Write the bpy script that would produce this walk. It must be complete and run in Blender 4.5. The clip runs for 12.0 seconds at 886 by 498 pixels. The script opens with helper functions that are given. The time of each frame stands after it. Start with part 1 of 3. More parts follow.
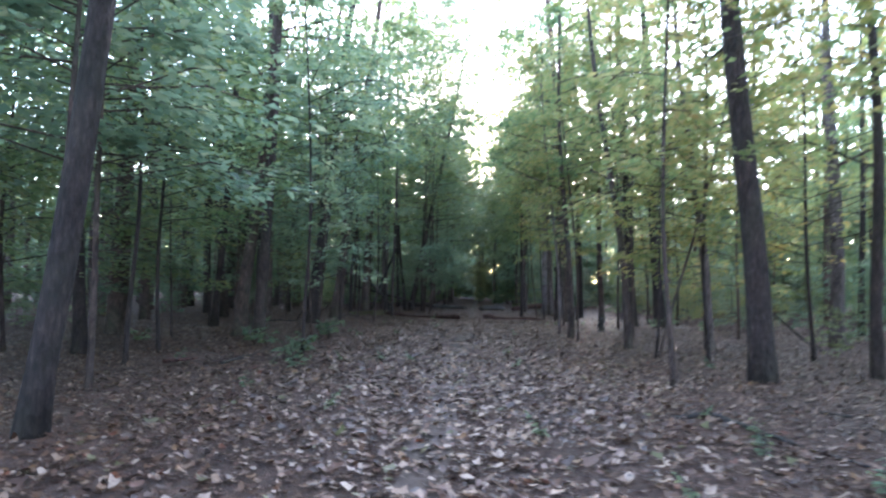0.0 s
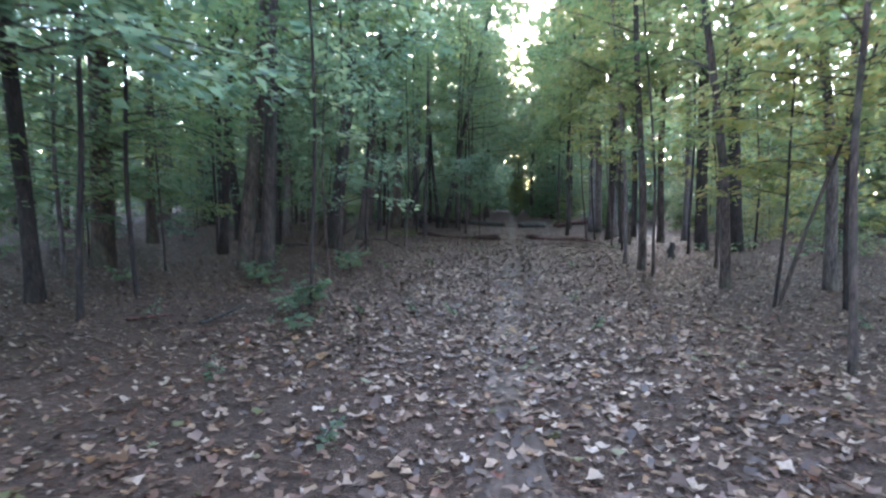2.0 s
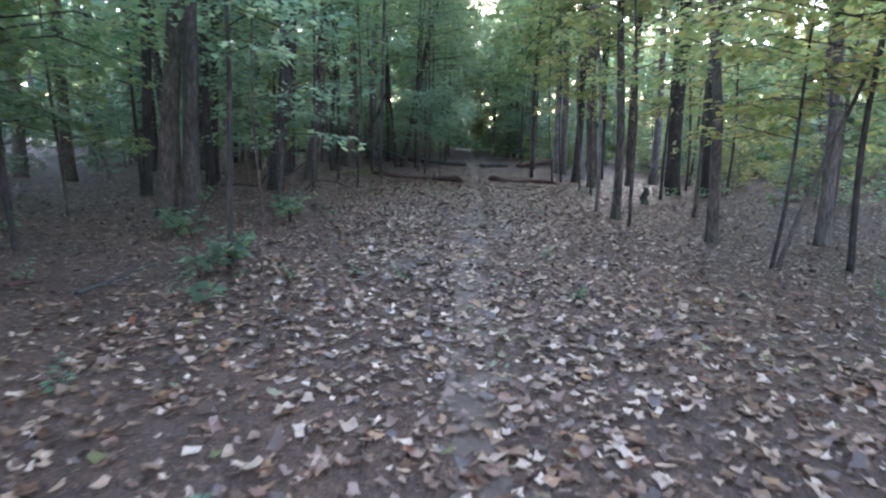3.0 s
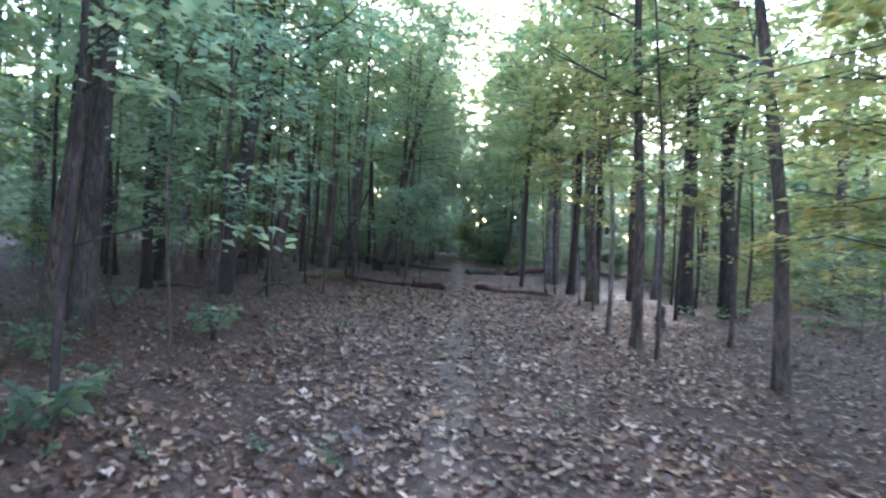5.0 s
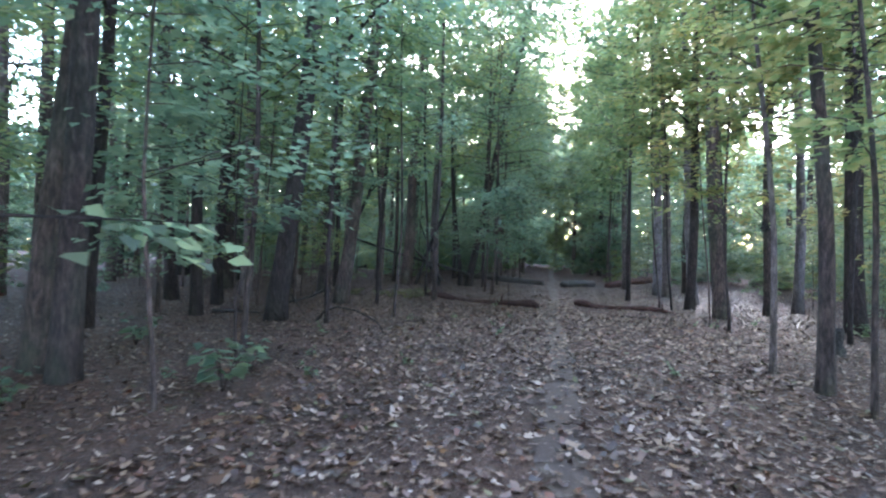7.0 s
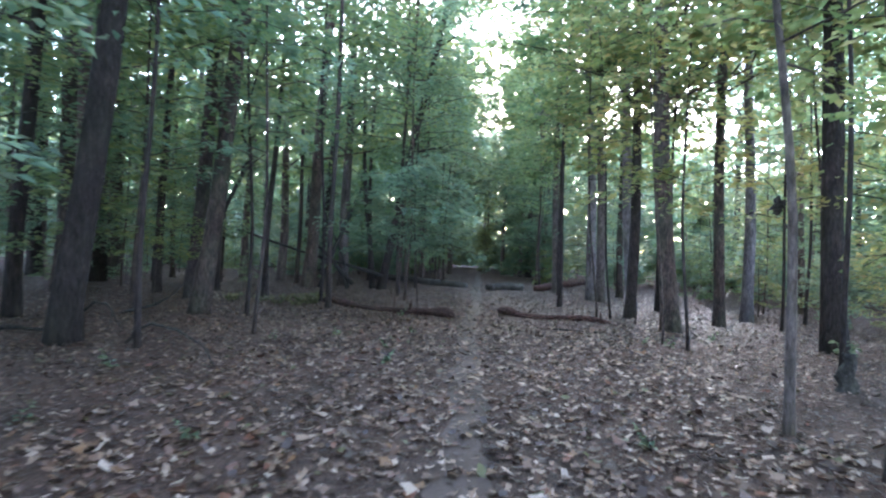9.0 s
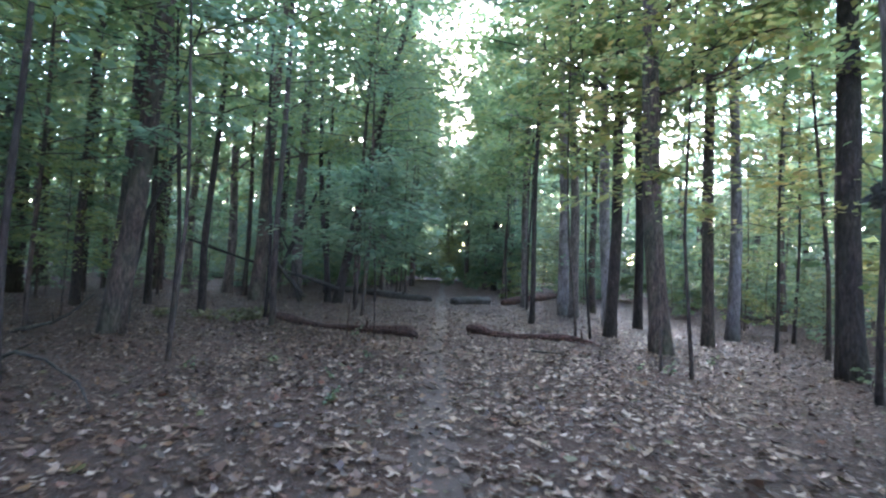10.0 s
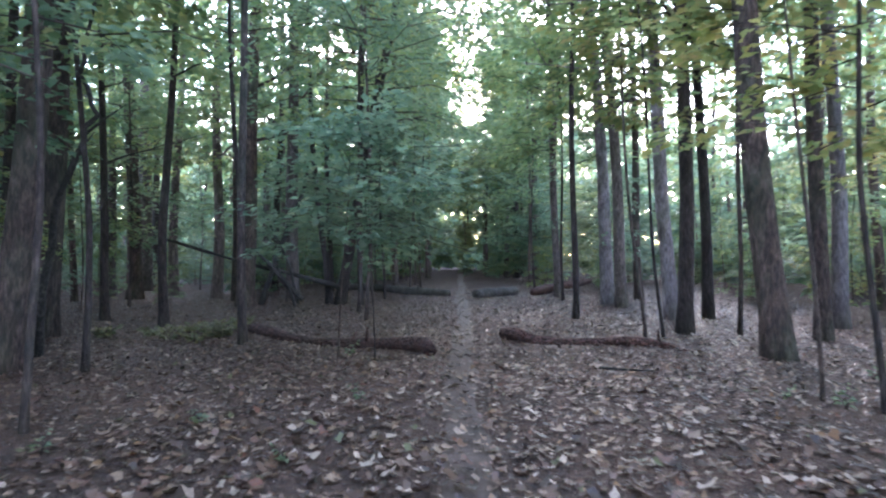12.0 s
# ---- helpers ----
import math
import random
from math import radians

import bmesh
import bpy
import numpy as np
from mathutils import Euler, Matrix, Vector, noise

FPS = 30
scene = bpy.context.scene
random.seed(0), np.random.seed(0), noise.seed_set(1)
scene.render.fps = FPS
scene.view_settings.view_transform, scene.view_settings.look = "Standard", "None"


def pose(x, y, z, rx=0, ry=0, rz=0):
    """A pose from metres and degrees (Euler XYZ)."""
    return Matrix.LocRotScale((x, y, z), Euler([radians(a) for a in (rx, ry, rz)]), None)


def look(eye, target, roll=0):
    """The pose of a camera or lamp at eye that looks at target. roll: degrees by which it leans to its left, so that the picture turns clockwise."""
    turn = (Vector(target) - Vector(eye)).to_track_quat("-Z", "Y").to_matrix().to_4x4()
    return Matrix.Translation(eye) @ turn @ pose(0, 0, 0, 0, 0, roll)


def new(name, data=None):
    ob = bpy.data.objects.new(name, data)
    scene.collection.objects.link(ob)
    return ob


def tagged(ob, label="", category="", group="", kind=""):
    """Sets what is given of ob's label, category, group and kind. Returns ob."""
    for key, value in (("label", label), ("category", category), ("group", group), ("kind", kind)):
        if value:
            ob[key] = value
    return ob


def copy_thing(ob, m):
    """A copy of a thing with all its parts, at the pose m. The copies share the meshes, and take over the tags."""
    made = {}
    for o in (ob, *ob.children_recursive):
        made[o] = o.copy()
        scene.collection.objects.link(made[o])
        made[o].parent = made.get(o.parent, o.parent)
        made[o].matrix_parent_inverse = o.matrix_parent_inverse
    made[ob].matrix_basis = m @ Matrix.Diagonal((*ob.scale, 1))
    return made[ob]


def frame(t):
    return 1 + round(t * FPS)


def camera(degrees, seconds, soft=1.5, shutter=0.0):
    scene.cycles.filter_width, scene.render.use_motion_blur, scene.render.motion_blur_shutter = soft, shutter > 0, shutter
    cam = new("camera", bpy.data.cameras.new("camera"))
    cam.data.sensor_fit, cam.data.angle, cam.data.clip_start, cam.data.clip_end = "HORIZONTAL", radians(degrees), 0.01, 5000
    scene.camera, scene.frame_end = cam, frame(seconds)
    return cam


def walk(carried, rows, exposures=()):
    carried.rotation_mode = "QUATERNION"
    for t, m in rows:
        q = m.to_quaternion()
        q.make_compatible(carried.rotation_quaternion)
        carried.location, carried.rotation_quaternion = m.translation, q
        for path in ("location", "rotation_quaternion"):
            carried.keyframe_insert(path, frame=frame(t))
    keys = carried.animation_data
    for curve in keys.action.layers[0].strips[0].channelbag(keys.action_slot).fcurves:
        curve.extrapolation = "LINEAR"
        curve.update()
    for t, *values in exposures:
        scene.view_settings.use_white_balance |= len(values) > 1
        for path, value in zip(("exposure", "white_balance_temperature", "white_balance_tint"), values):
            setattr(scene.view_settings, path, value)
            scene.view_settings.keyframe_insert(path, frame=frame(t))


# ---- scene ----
cam = camera(74.0, 12.0, soft=2.2, shutter=0.5)
PATH = [
    (0, (1.422, 0.469, 1.284), (1.057, 2.43, 1.421), 1.2),
    (0.5, (1.261, 1.089, 1.441), (0.792, 3.032, 1.495), -1.6),
    (1, (1.103, 1.753, 1.496), (0.604, 3.689, 1.538), 1.6),
    (1.5, (0.874, 2.426, 1.525), (0.408, 4.371, 1.51), 0.6),
    (2, (0.649, 3.138, 1.551), (0.185, 5.077, 1.384), 0.8),
    (2.5, (0.531, 3.851, 1.565), (0.124, 5.785, 1.26), 1.6),
    (3, (0.43, 4.576, 1.569), (0.108, 6.515, 1.197), 1.8),
    (3.2, (0.389, 4.849, 1.558), (0.083, 6.79, 1.183), 2.6),
    (4.8, (0.12, 6.828, 1.524), (-0.136, 8.81, 1.454), 4.9),
    (5, (0.133, 7.081, 1.515), (-0.159, 9.059, 1.495), 3.9),
    (5.5, (0.107, 7.652, 1.501), (-0.331, 9.603, 1.508), 2.5),
    (6, (-0.005, 8.29, 1.469), (-0.542, 10.217, 1.498), 2.0),
    (6.5, (-0.073, 8.959, 1.422), (-0.68, 10.864, 1.417), 2.6),
    (6.7, (-0.156, 9.185, 1.475), (-0.766, 11.089, 1.475), 2.1),
    (8.3, (-0.321, 11.563, 1.439), (-0.791, 13.507, 1.477), 2.8),
    (8.5, (-0.28, 11.947, 1.412), (-0.723, 13.897, 1.446), 2.6),
    (9, (-0.346, 12.774, 1.411), (-0.716, 14.74, 1.431), 2.4),
    (9.5, (-0.407, 13.694, 1.404), (-0.727, 15.668, 1.44), 2.3),
    (10, (-0.638, 14.369, 1.377), (-0.884, 16.353, 1.444), 2.9),
    (10.5, (-0.814, 15.167, 1.35), (-1.029, 17.153, 1.44), 1.9),
    (11, (-0.917, 15.969, 1.338), (-1.163, 17.952, 1.407), 2.3),
    (11.5, (-1.006, 16.761, 1.331), (-1.263, 18.744, 1.371), 0.4),
    (12, (-1.1, 17.469, 1.356), (-1.398, 19.446, 1.387), -0.3),
]
walk(cam, [(t, look(eye, target, roll)) for t, eye, target, roll in PATH], [(0, 4.25, 6350, 20), (3, 4.8, 6350, 16), (5.5, 4.9, 6200, 19), (9.5, 4.96, 6080, 17), (11, 4.98, 6050, 18), (12, 5.1, 6200, 23)])

# ---- sky and sun: soft evening sun down the trail, behind the foliage ----
SUN_UP, SUN_SIDE = radians(11.4), radians(-6.4)
world = bpy.data.worlds.new("sky")
scene.world = world
world.use_nodes = True
wn = world.node_tree
sky = wn.nodes.new("ShaderNodeTexSky")
sky.sky_type, sky.sun_disc = "NISHITA", False
sky.sun_elevation, sky.sun_rotation = SUN_UP, SUN_SIDE
sky.dust_density = 0.4
wn.nodes["Background"].inputs["Strength"].default_value = 0.15
wn.links.new(sky.outputs[0], wn.nodes["Background"].inputs["Color"])
sun = new("sun", bpy.data.lights.new("sun", "SUN"))
sun.data.energy, sun.data.angle, sun.data.color = 1.1, radians(50), (1.0, 0.92, 0.82)
to_sun = Vector((math.sin(SUN_SIDE) * math.cos(SUN_UP), math.cos(SUN_SIDE) * math.cos(SUN_UP), math.sin(SUN_UP)))
sun.matrix_world = look(to_sun * 60, (0, 0, 0))
glare = bpy.data.materials.new("sun_glare")
glare.use_nodes = True
glare.node_tree.nodes["Principled BSDF"].inputs["Base Color"].default_value = (1, 0.9, 0.75, 1)
glare.node_tree.nodes["Principled BSDF"].inputs["Emission Color"].default_value = (1.0, 0.88, 0.66, 1)
glare.node_tree.nodes["Principled BSDF"].inputs["Emission Strength"].default_value = 3.0
ball = bmesh.new()
bmesh.ops.create_icosphere(ball, subdivisions=4, radius=7.0)
disc = bpy.data.meshes.new("sun_disc")
ball.to_mesh(disc)
disc.materials.append(glare)
tagged(new("sun_disc", disc), "low evening sun shining through the leaves", "sun", "", "structure").location = to_sun * 420

# ---- materials ----


def material(name, rough):
    m = bpy.data.materials.new(name)
    m.use_nodes = True
    nt = m.node_tree
    bsdf = nt.nodes["Principled BSDF"]
    bsdf.inputs["Roughness"].default_value = rough
    return m, nt, bsdf


def node(nt, kind, links=(), **values):
    n = nt.nodes.new(kind)
    for key, value in values.items():
        n.inputs[key].default_value = value
    for key, out in links:
        nt.links.new(out, n.inputs[key])
    return n


def ramp(nt, fac, stops, constant=False):
    n = nt.nodes.new("ShaderNodeValToRGB")
    if constant:
        n.color_ramp.interpolation = "CONSTANT"
    els = n.color_ramp.elements
    els[0].position, els[0].color = stops[0][0], (*stops[0][1], 1)
    els[1].position, els[1].color = stops[-1][0], (*stops[-1][1], 1)
    for p, c in stops[1:-1]:
        els.new(p).color = (*c, 1)
    nt.links.new(fac, n.inputs[0])
    return n.outputs[0]


def mixed(nt, fac, a, b, mode="MIX"):
    n = nt.nodes.new("ShaderNodeMix")
    n.data_type, n.blend_type = "RGBA", mode
    for sock, v in ((n.inputs[0], fac), (n.inputs[6], a), (n.inputs[7], b)):
        if isinstance(v, (int, float)):
            sock.default_value = v
        elif isinstance(v, tuple):
            sock.default_value = (*v, 1)
        else:
            nt.links.new(v, sock)
    return n.outputs[2]


def bump(nt, bsdf, height, strength, distance):
    n = node(nt, "ShaderNodeBump", [("Height", height)], Strength=strength, Distance=distance)
    nt.links.new(n.outputs[0], bsdf.inputs["Normal"])


def coords(nt, scale=(1, 1, 1)):
    tc = nt.nodes.new("ShaderNodeTexCoord")
    mp = node(nt, "ShaderNodeMapping", [("Vector", tc.outputs["Object"])], Scale=scale)
    return mp.outputs[0]


def bark_material(name, dark, mid, light, furrow=1.0, moss=(0.06, 0.07, 0.045), moss_level=0.62, grain=0.27):
    m, nt, bsdf = material(name, 0.9)
    co = coords(nt, (1, 1, grain))
    ridges = node(nt, "ShaderNodeTexNoise", [("Vector", co)], Scale=24.0, Detail=8.0, Roughness=0.7)
    plates = node(nt, "ShaderNodeTexVoronoi", [("Vector", coords(nt, (1, 1, min(1.0, grain * 1.7))))], Scale=17.0)
    big = node(nt, "ShaderNodeTexNoise", [("Vector", coords(nt, (1, 1, 0.4)))], Scale=2.2, Detail=3.0)
    info = nt.nodes.new("ShaderNodeObjectInfo")
    col = ramp(nt, ridges.outputs[0], [(0.38, dark), (0.52, mid), (0.66, light)])
    col = mixed(nt, ramp(nt, big.outputs[0], [(moss_level - 0.16, (0, 0, 0)), (moss_level + 0.14, (0.75, 0.75, 0.75))]), col, moss)
    tone = ramp(nt, info.outputs["Random"], [(0, (0.75, 0.75, 0.78)), (1, (1.2, 1.15, 1.1))])
    col = mixed(nt, 1.0, col, tone, "MULTIPLY")
    blotch = node(nt, "ShaderNodeTexNoise", [("Vector", coords(nt, (1, 1, 0.55)))], Scale=4.5, Detail=5.0, Roughness=0.65)
    col = mixed(nt, 1.0, col, ramp(nt, blotch.outputs[0], [(0.32, (0.5, 0.48, 0.47)), (0.5, (0.95, 0.95, 0.95)), (0.68, (1.5, 1.5, 1.52))]), "MULTIPLY")
    nt.links.new(col, bsdf.inputs["Base Color"])
    h = node(nt, "ShaderNodeMath", [(0, ridges.outputs[0]), (1, plates.outputs["Distance"])])
    h.operation = "ADD"
    bump(nt, bsdf, h.outputs[0], 0.9, 0.03 * furrow)
    return m


def leaf_material(name, stops, glow=0.42, rough=0.42):
    """Living leaves: green to turning, each leaf a little different, light passes through the blade."""
    m, nt, bsdf = material(name, rough)
    geo = nt.nodes.new("ShaderNodeNewGeometry")
    info = nt.nodes.new("ShaderNodeObjectInfo")
    clump = node(nt, "ShaderNodeTexNoise", [("Vector", coords(nt))], Scale=0.9, Detail=2.0)
    mix = node(nt, "ShaderNodeMath", [(0, geo.outputs["Random Per Island"]), (1, clump.outputs[0])])
    mix.operation = "ADD"
    half = node(nt, "ShaderNodeMath", [(0, mix.outputs[0])])
    half.operation = "MULTIPLY"
    half.inputs[1].default_value = 0.55
    col = ramp(nt, half.outputs[0], stops)
    tone = ramp(nt, info.outputs["Random"], [(0, (0.8, 0.9, 0.85)), (0.5, (1, 1, 1)), (1, (1.2, 1.08, 0.9))])
    col = mixed(nt, 1.0, col, tone, "MULTIPLY")
    nt.links.new(col, bsdf.inputs["Base Color"])
    trans = node(nt, "ShaderNodeBsdfTranslucent", [("Color", mixed(nt, 1.0, col, (1.85, 1.85, 1.6), "MULTIPLY"))])
    ms = node(nt, "ShaderNodeMixShader", [(1, bsdf.outputs[0]), (2, trans.outputs[0])], Fac=glow)
    nt.links.new(ms.outputs[0], nt.nodes["Material Output"].inputs["Surface"])
    return m


def litter_material(name):
    """Dry fallen leaves: brown, tan, the pale undersides, a few yellow, rust and still green."""
    m, nt, bsdf = material(name, 0.45)
    geo = nt.nodes.new("ShaderNodeNewGeometry")
    vein = node(nt, "ShaderNodeTexNoise", [("Vector", coords(nt))], Scale=55.0, Detail=4.0)
    info = nt.nodes.new("ShaderNodeObjectInfo")
    add = node(nt, "ShaderNodeMath", [(0, geo.outputs["Random Per Island"]), (1, info.outputs["Random"])])
    add.operation = "ADD"
    fr = node(nt, "ShaderNodeMath", [(0, add.outputs[0])])
    fr.operation = "FRACT"
    col = ramp(nt, fr.outputs[0], [(0.0, (0.036, 0.012, 0.007)), (0.15, (0.058, 0.020, 0.012)), (0.3, (0.090, 0.034, 0.017)), (0.46, (0.122, 0.051, 0.026)),
                                   (0.58, (0.141, 0.063, 0.044)), (0.69, (0.245, 0.138, 0.092)), (0.815, (0.360, 0.235, 0.180)), (0.915, (0.189, 0.080, 0.030)),
                                   (0.955, (0.130, 0.031, 0.011)), (0.98, (0.085, 0.072, 0.021))], True)
    col = mixed(nt, ramp(nt, vein.outputs[0], [(0.42, (0, 0, 0)), (0.68, (0.522, 0.473, 0.479))]), col, (0.070, 0.043, 0.031))
    nt.links.new(col, bsdf.inputs["Base Color"])
    bump(nt, bsdf, vein.outputs[0], 0.5, 0.004)
    return m


def floor_material():
    """Humus under the litter: flattened old leaves as cells, darker soil between."""
    m, nt, bsdf = material("leaf_mould", 0.85)
    co = coords(nt)
    warp = node(nt, "ShaderNodeTexNoise", [("Vector", co)], Scale=9.0, Detail=2.0)
    wv = node(nt, "ShaderNodeVectorMath", [(0, co), (1, warp.outputs["Color"])])
    wv.operation = "ADD"
    cells = node(nt, "ShaderNodeTexVoronoi", [("Vector", wv.outputs[0])], Scale=9.0)
    small = node(nt, "ShaderNodeTexVoronoi", [("Vector", wv.outputs[0])], Scale=21.0)
    sep = node(nt, "ShaderNodeSeparateColor", [("Color", cells.outputs["Color"])])
    sep2 = node(nt, "ShaderNodeSeparateColor", [("Color", small.outputs["Color"])])
    c1 = ramp(nt, sep.outputs[0], [(0.0, (0.030, 0.012, 0.007)), (0.35, (0.058, 0.023, 0.014)), (0.7, (0.097, 0.042, 0.026)), (0.93, (0.162, 0.080, 0.054)), (1, (0.227, 0.126, 0.090))])
    c2 = ramp(nt, sep2.outputs[1], [(0.0, (0.025, 0.010, 0.006)), (0.5, (0.058, 0.024, 0.016)), (0.9, (0.113, 0.053, 0.034)), (1, (0.195, 0.105, 0.074))])
    col = mixed(nt, 0.5, c1, c2)
    patch = node(nt, "ShaderNodeTexNoise", [("Vector", co)], Scale=0.5, Detail=4.0)
    col = mixed(nt, 1.0, col, ramp(nt, patch.outputs[0], [(0.3, (0.65, 0.62, 0.6)), (0.7, (1.15, 1.1, 1.08))]), "MULTIPLY")
    nt.links.new(col, bsdf.inputs["Base Color"])
    h = node(nt, "ShaderNodeMath", [(0, cells.outputs["Distance"]), (1, small.outputs["Distance"])])
    h.operation = "ADD"
    bump(nt, bsdf, h.outputs[0], 0.8, 0.03)
    return m


def soil_material():
    m, nt, bsdf = material("trodden_soil", 0.8)
    co = coords(nt)
    fine = node(nt, "ShaderNodeTexNoise", [("Vector", co)], Scale=40.0, Detail=8.0, Roughness=0.7)
    wide = node(nt, "ShaderNodeTexNoise", [("Vector", co)], Scale=2.5, Detail=4.0)
    c = ramp(nt, fine.outputs[0], [(0.3, (0.045, 0.025, 0.018)), (0.55, (0.082, 0.047, 0.036)), (0.75, (0.139, 0.085, 0.066))])
    c = mixed(nt, 1.0, c, ramp(nt, wide.outputs[0], [(0.3, (0.7, 0.68, 0.68)), (0.7, (1.15, 1.15, 1.15))]), "MULTIPLY")
    nt.links.new(c, bsdf.inputs["Base Color"])
    bump(nt, bsdf, fine.outputs[0], 0.7, 0.012)
    return m


BARK_DARK = bark_material("bark_dark", (0.015, 0.008, 0.007), (0.037, 0.021, 0.020), (0.076, 0.047, 0.041), 1.2, (0.039, 0.035, 0.024))
BARK_BROWN = bark_material("bark_brown", (0.029, 0.018, 0.016), (0.082, 0.048, 0.041), (0.146, 0.093, 0.081))
BARK_GREY = bark_material("bark_grey", (0.056, 0.037, 0.037), (0.125, 0.090, 0.084), (0.212, 0.151, 0.147), 0.5, (0.102, 0.095, 0.066))
BARK_PALE = bark_material("bark_pale", (0.106, 0.082, 0.087), (0.204, 0.159, 0.168), (0.310, 0.245, 0.265), 0.35, (0.141, 0.132, 0.102))
LOG_BARK = bark_material("rotten_log_bark", (0.025, 0.009, 0.007), (0.076, 0.028, 0.021), (0.172, 0.068, 0.053), 1.6, (0.069, 0.038, 0.026), 0.68, 0.9)
LOG_GREY = bark_material("weathered_log", (0.041, 0.031, 0.027), (0.098, 0.076, 0.067), (0.189, 0.150, 0.134), 0.9, (0.057, 0.049, 0.035), 0.62, 0.9)
DEAD_WOOD = bark_material("dead_wood", (0.013, 0.01, 0.0095), (0.035, 0.027, 0.025), (0.078, 0.062, 0.056), 0.6, (0.04, 0.04, 0.03), 0.66, 0.8)
LEAF_GREEN = leaf_material("green_leaves", [(0.1, (0.059, 0.097, 0.062)), (0.4, (0.109, 0.153, 0.084)), (0.7, (0.176, 0.202, 0.104)), (0.95, (0.273, 0.232, 0.113))], 0.66)
LEAF_TEAL = leaf_material("shade_leaves", [(0.1, (0.060, 0.096, 0.076)), (0.4, (0.103, 0.150, 0.110)), (0.75, (0.164, 0.202, 0.141)), (0.95, (0.259, 0.241, 0.162))], 0.68, 0.38)
LEAF_AUTUMN = leaf_material("turning_leaves", [(0.1, (0.074, 0.114, 0.062)), (0.35, (0.137, 0.173, 0.081)), (0.6, (0.220, 0.215, 0.095)), (0.8, (0.290, 0.220, 0.105)), (0.97, (0.330, 0.215, 0.140))], 0.66)
LEAF_FERN = leaf_material("fern_fronds", [(0.1, (0.090, 0.100, 0.058)), (0.5, (0.155, 0.150, 0.088)), (0.95, (0.230, 0.195, 0.125))], 0.5)
LITTER = litter_material("dry_leaf")
FLOOR = floor_material()
SOIL = soil_material()

# ---- mesh helpers ----


def mesh_of(name, verts, faces, mat, smooth=False):
    me = bpy.data.meshes.new(name)
    me.from_pydata([tuple(v) for v in verts], [], faces)
    me.materials.append(mat)
    if smooth:
        me.polygons.foreach_set("use_smooth", [True] * len(me.polygons))
    me.update()
    return me


def tri_mesh(name, verts, tris, mat):
    """A mesh from numpy arrays of points and triangles."""
    me = bpy.data.meshes.new(name)
    me.vertices.add(len(verts))
    me.vertices.foreach_set("co", np.ascontiguousarray(verts, dtype=np.float32).ravel())
    me.loops.add(len(tris) * 3)
    me.loops.foreach_set("vertex_index", np.ascontiguousarray(tris, dtype=np.int32).ravel())
    me.polygons.add(len(tris))
    me.polygons.foreach_set("loop_start", np.arange(0, len(tris) * 3, 3, dtype=np.int32))
    me.materials.append(mat)
    me.update(calc_edges=True)
    return me


def part(name, me, parent, label=""):
    ob = new(name, me)
    ob.parent = parent
    return tagged(ob, label)


def tube(vs, fs, pts, radii, sides, rough=0.0, rng=None):
    """A tapered tube along pts, added to vs and fs."""
    start = len(vs)
    n = len(pts)
    for i in range(n):
        d = (pts[min(i + 1, n - 1)] - pts[max(i - 1, 0)]).normalized()
        ref = Vector((1, 0, 0)) if abs(d.x) < 0.8 else Vector((0, 1, 0))
        u = d.cross(ref).normalized()
        v = d.cross(u)
        for k in range(sides):
            a = 2 * math.pi * k / sides
            r = radii[i] * (1 + (rng.uniform(-rough, rough) if rng else 0))
            vs.append(pts[i] + (u * math.cos(a) + v * math.sin(a)) * r)
    for i in range(n - 1):
        for k in range(sides):
            a, b = start + i * sides + k, start + i * sides + (k + 1) % sides
            fs.append((a, b, b + sides, a + sides))
    fs.append(tuple(start + k for k in range(sides))[::-1])
    fs.append(tuple(start + (n - 1) * sides + k for k in range(sides)))


def ground_z(x, y):
    """Gently uneven forest floor."""
    n = noise.noise(Vector((x * 0.11, y * 0.11, 3.1))) * 0.09 + noise.noise(Vector((x * 0.42, y * 0.42, 7.7))) * 0.035
    return n * min(1.0, abs(x - trail_x(y)) / 3 + 0.35)


def trail_x(y):
    return 1.07 - 0.1215 * y + 0.05 * math.sin(y * 0.45)


def unit(a):
    return a / np.maximum(np.linalg.norm(a, axis=1, keepdims=True), 1e-6)


def leaf_blades(pos, way, up, size, wide=0.74, single=False):
    """Folded pointed blades, two triangles each; single: one, for leaves that stay far off."""
    way = unit(way)
    side = unit(np.cross(up, way))
    up = np.cross(way, side)
    s = size[:, None]
    base = pos
    tip = pos + way * s - up * s * 0.14
    if single:
        verts = np.stack([base + side * s * wide * 0.5, base - side * s * wide * 0.5, tip], 1).reshape(-1, 3)
        return verts, np.arange(len(pos) * 3).reshape(-1, 3)
    mid = pos + way * s * 0.45 + up * s * 0.07
    left, right = mid + side * s * wide * 0.5, mid - side * s * wide * 0.5
    verts = np.stack([base, left, tip, right], 1).reshape(-1, 3)
    i = np.arange(len(pos))[:, None] * 4
    tris = np.concatenate([i + np.array([[0, 1, 2]]), i + np.array([[0, 2, 3]])], 0)
    return verts, tris


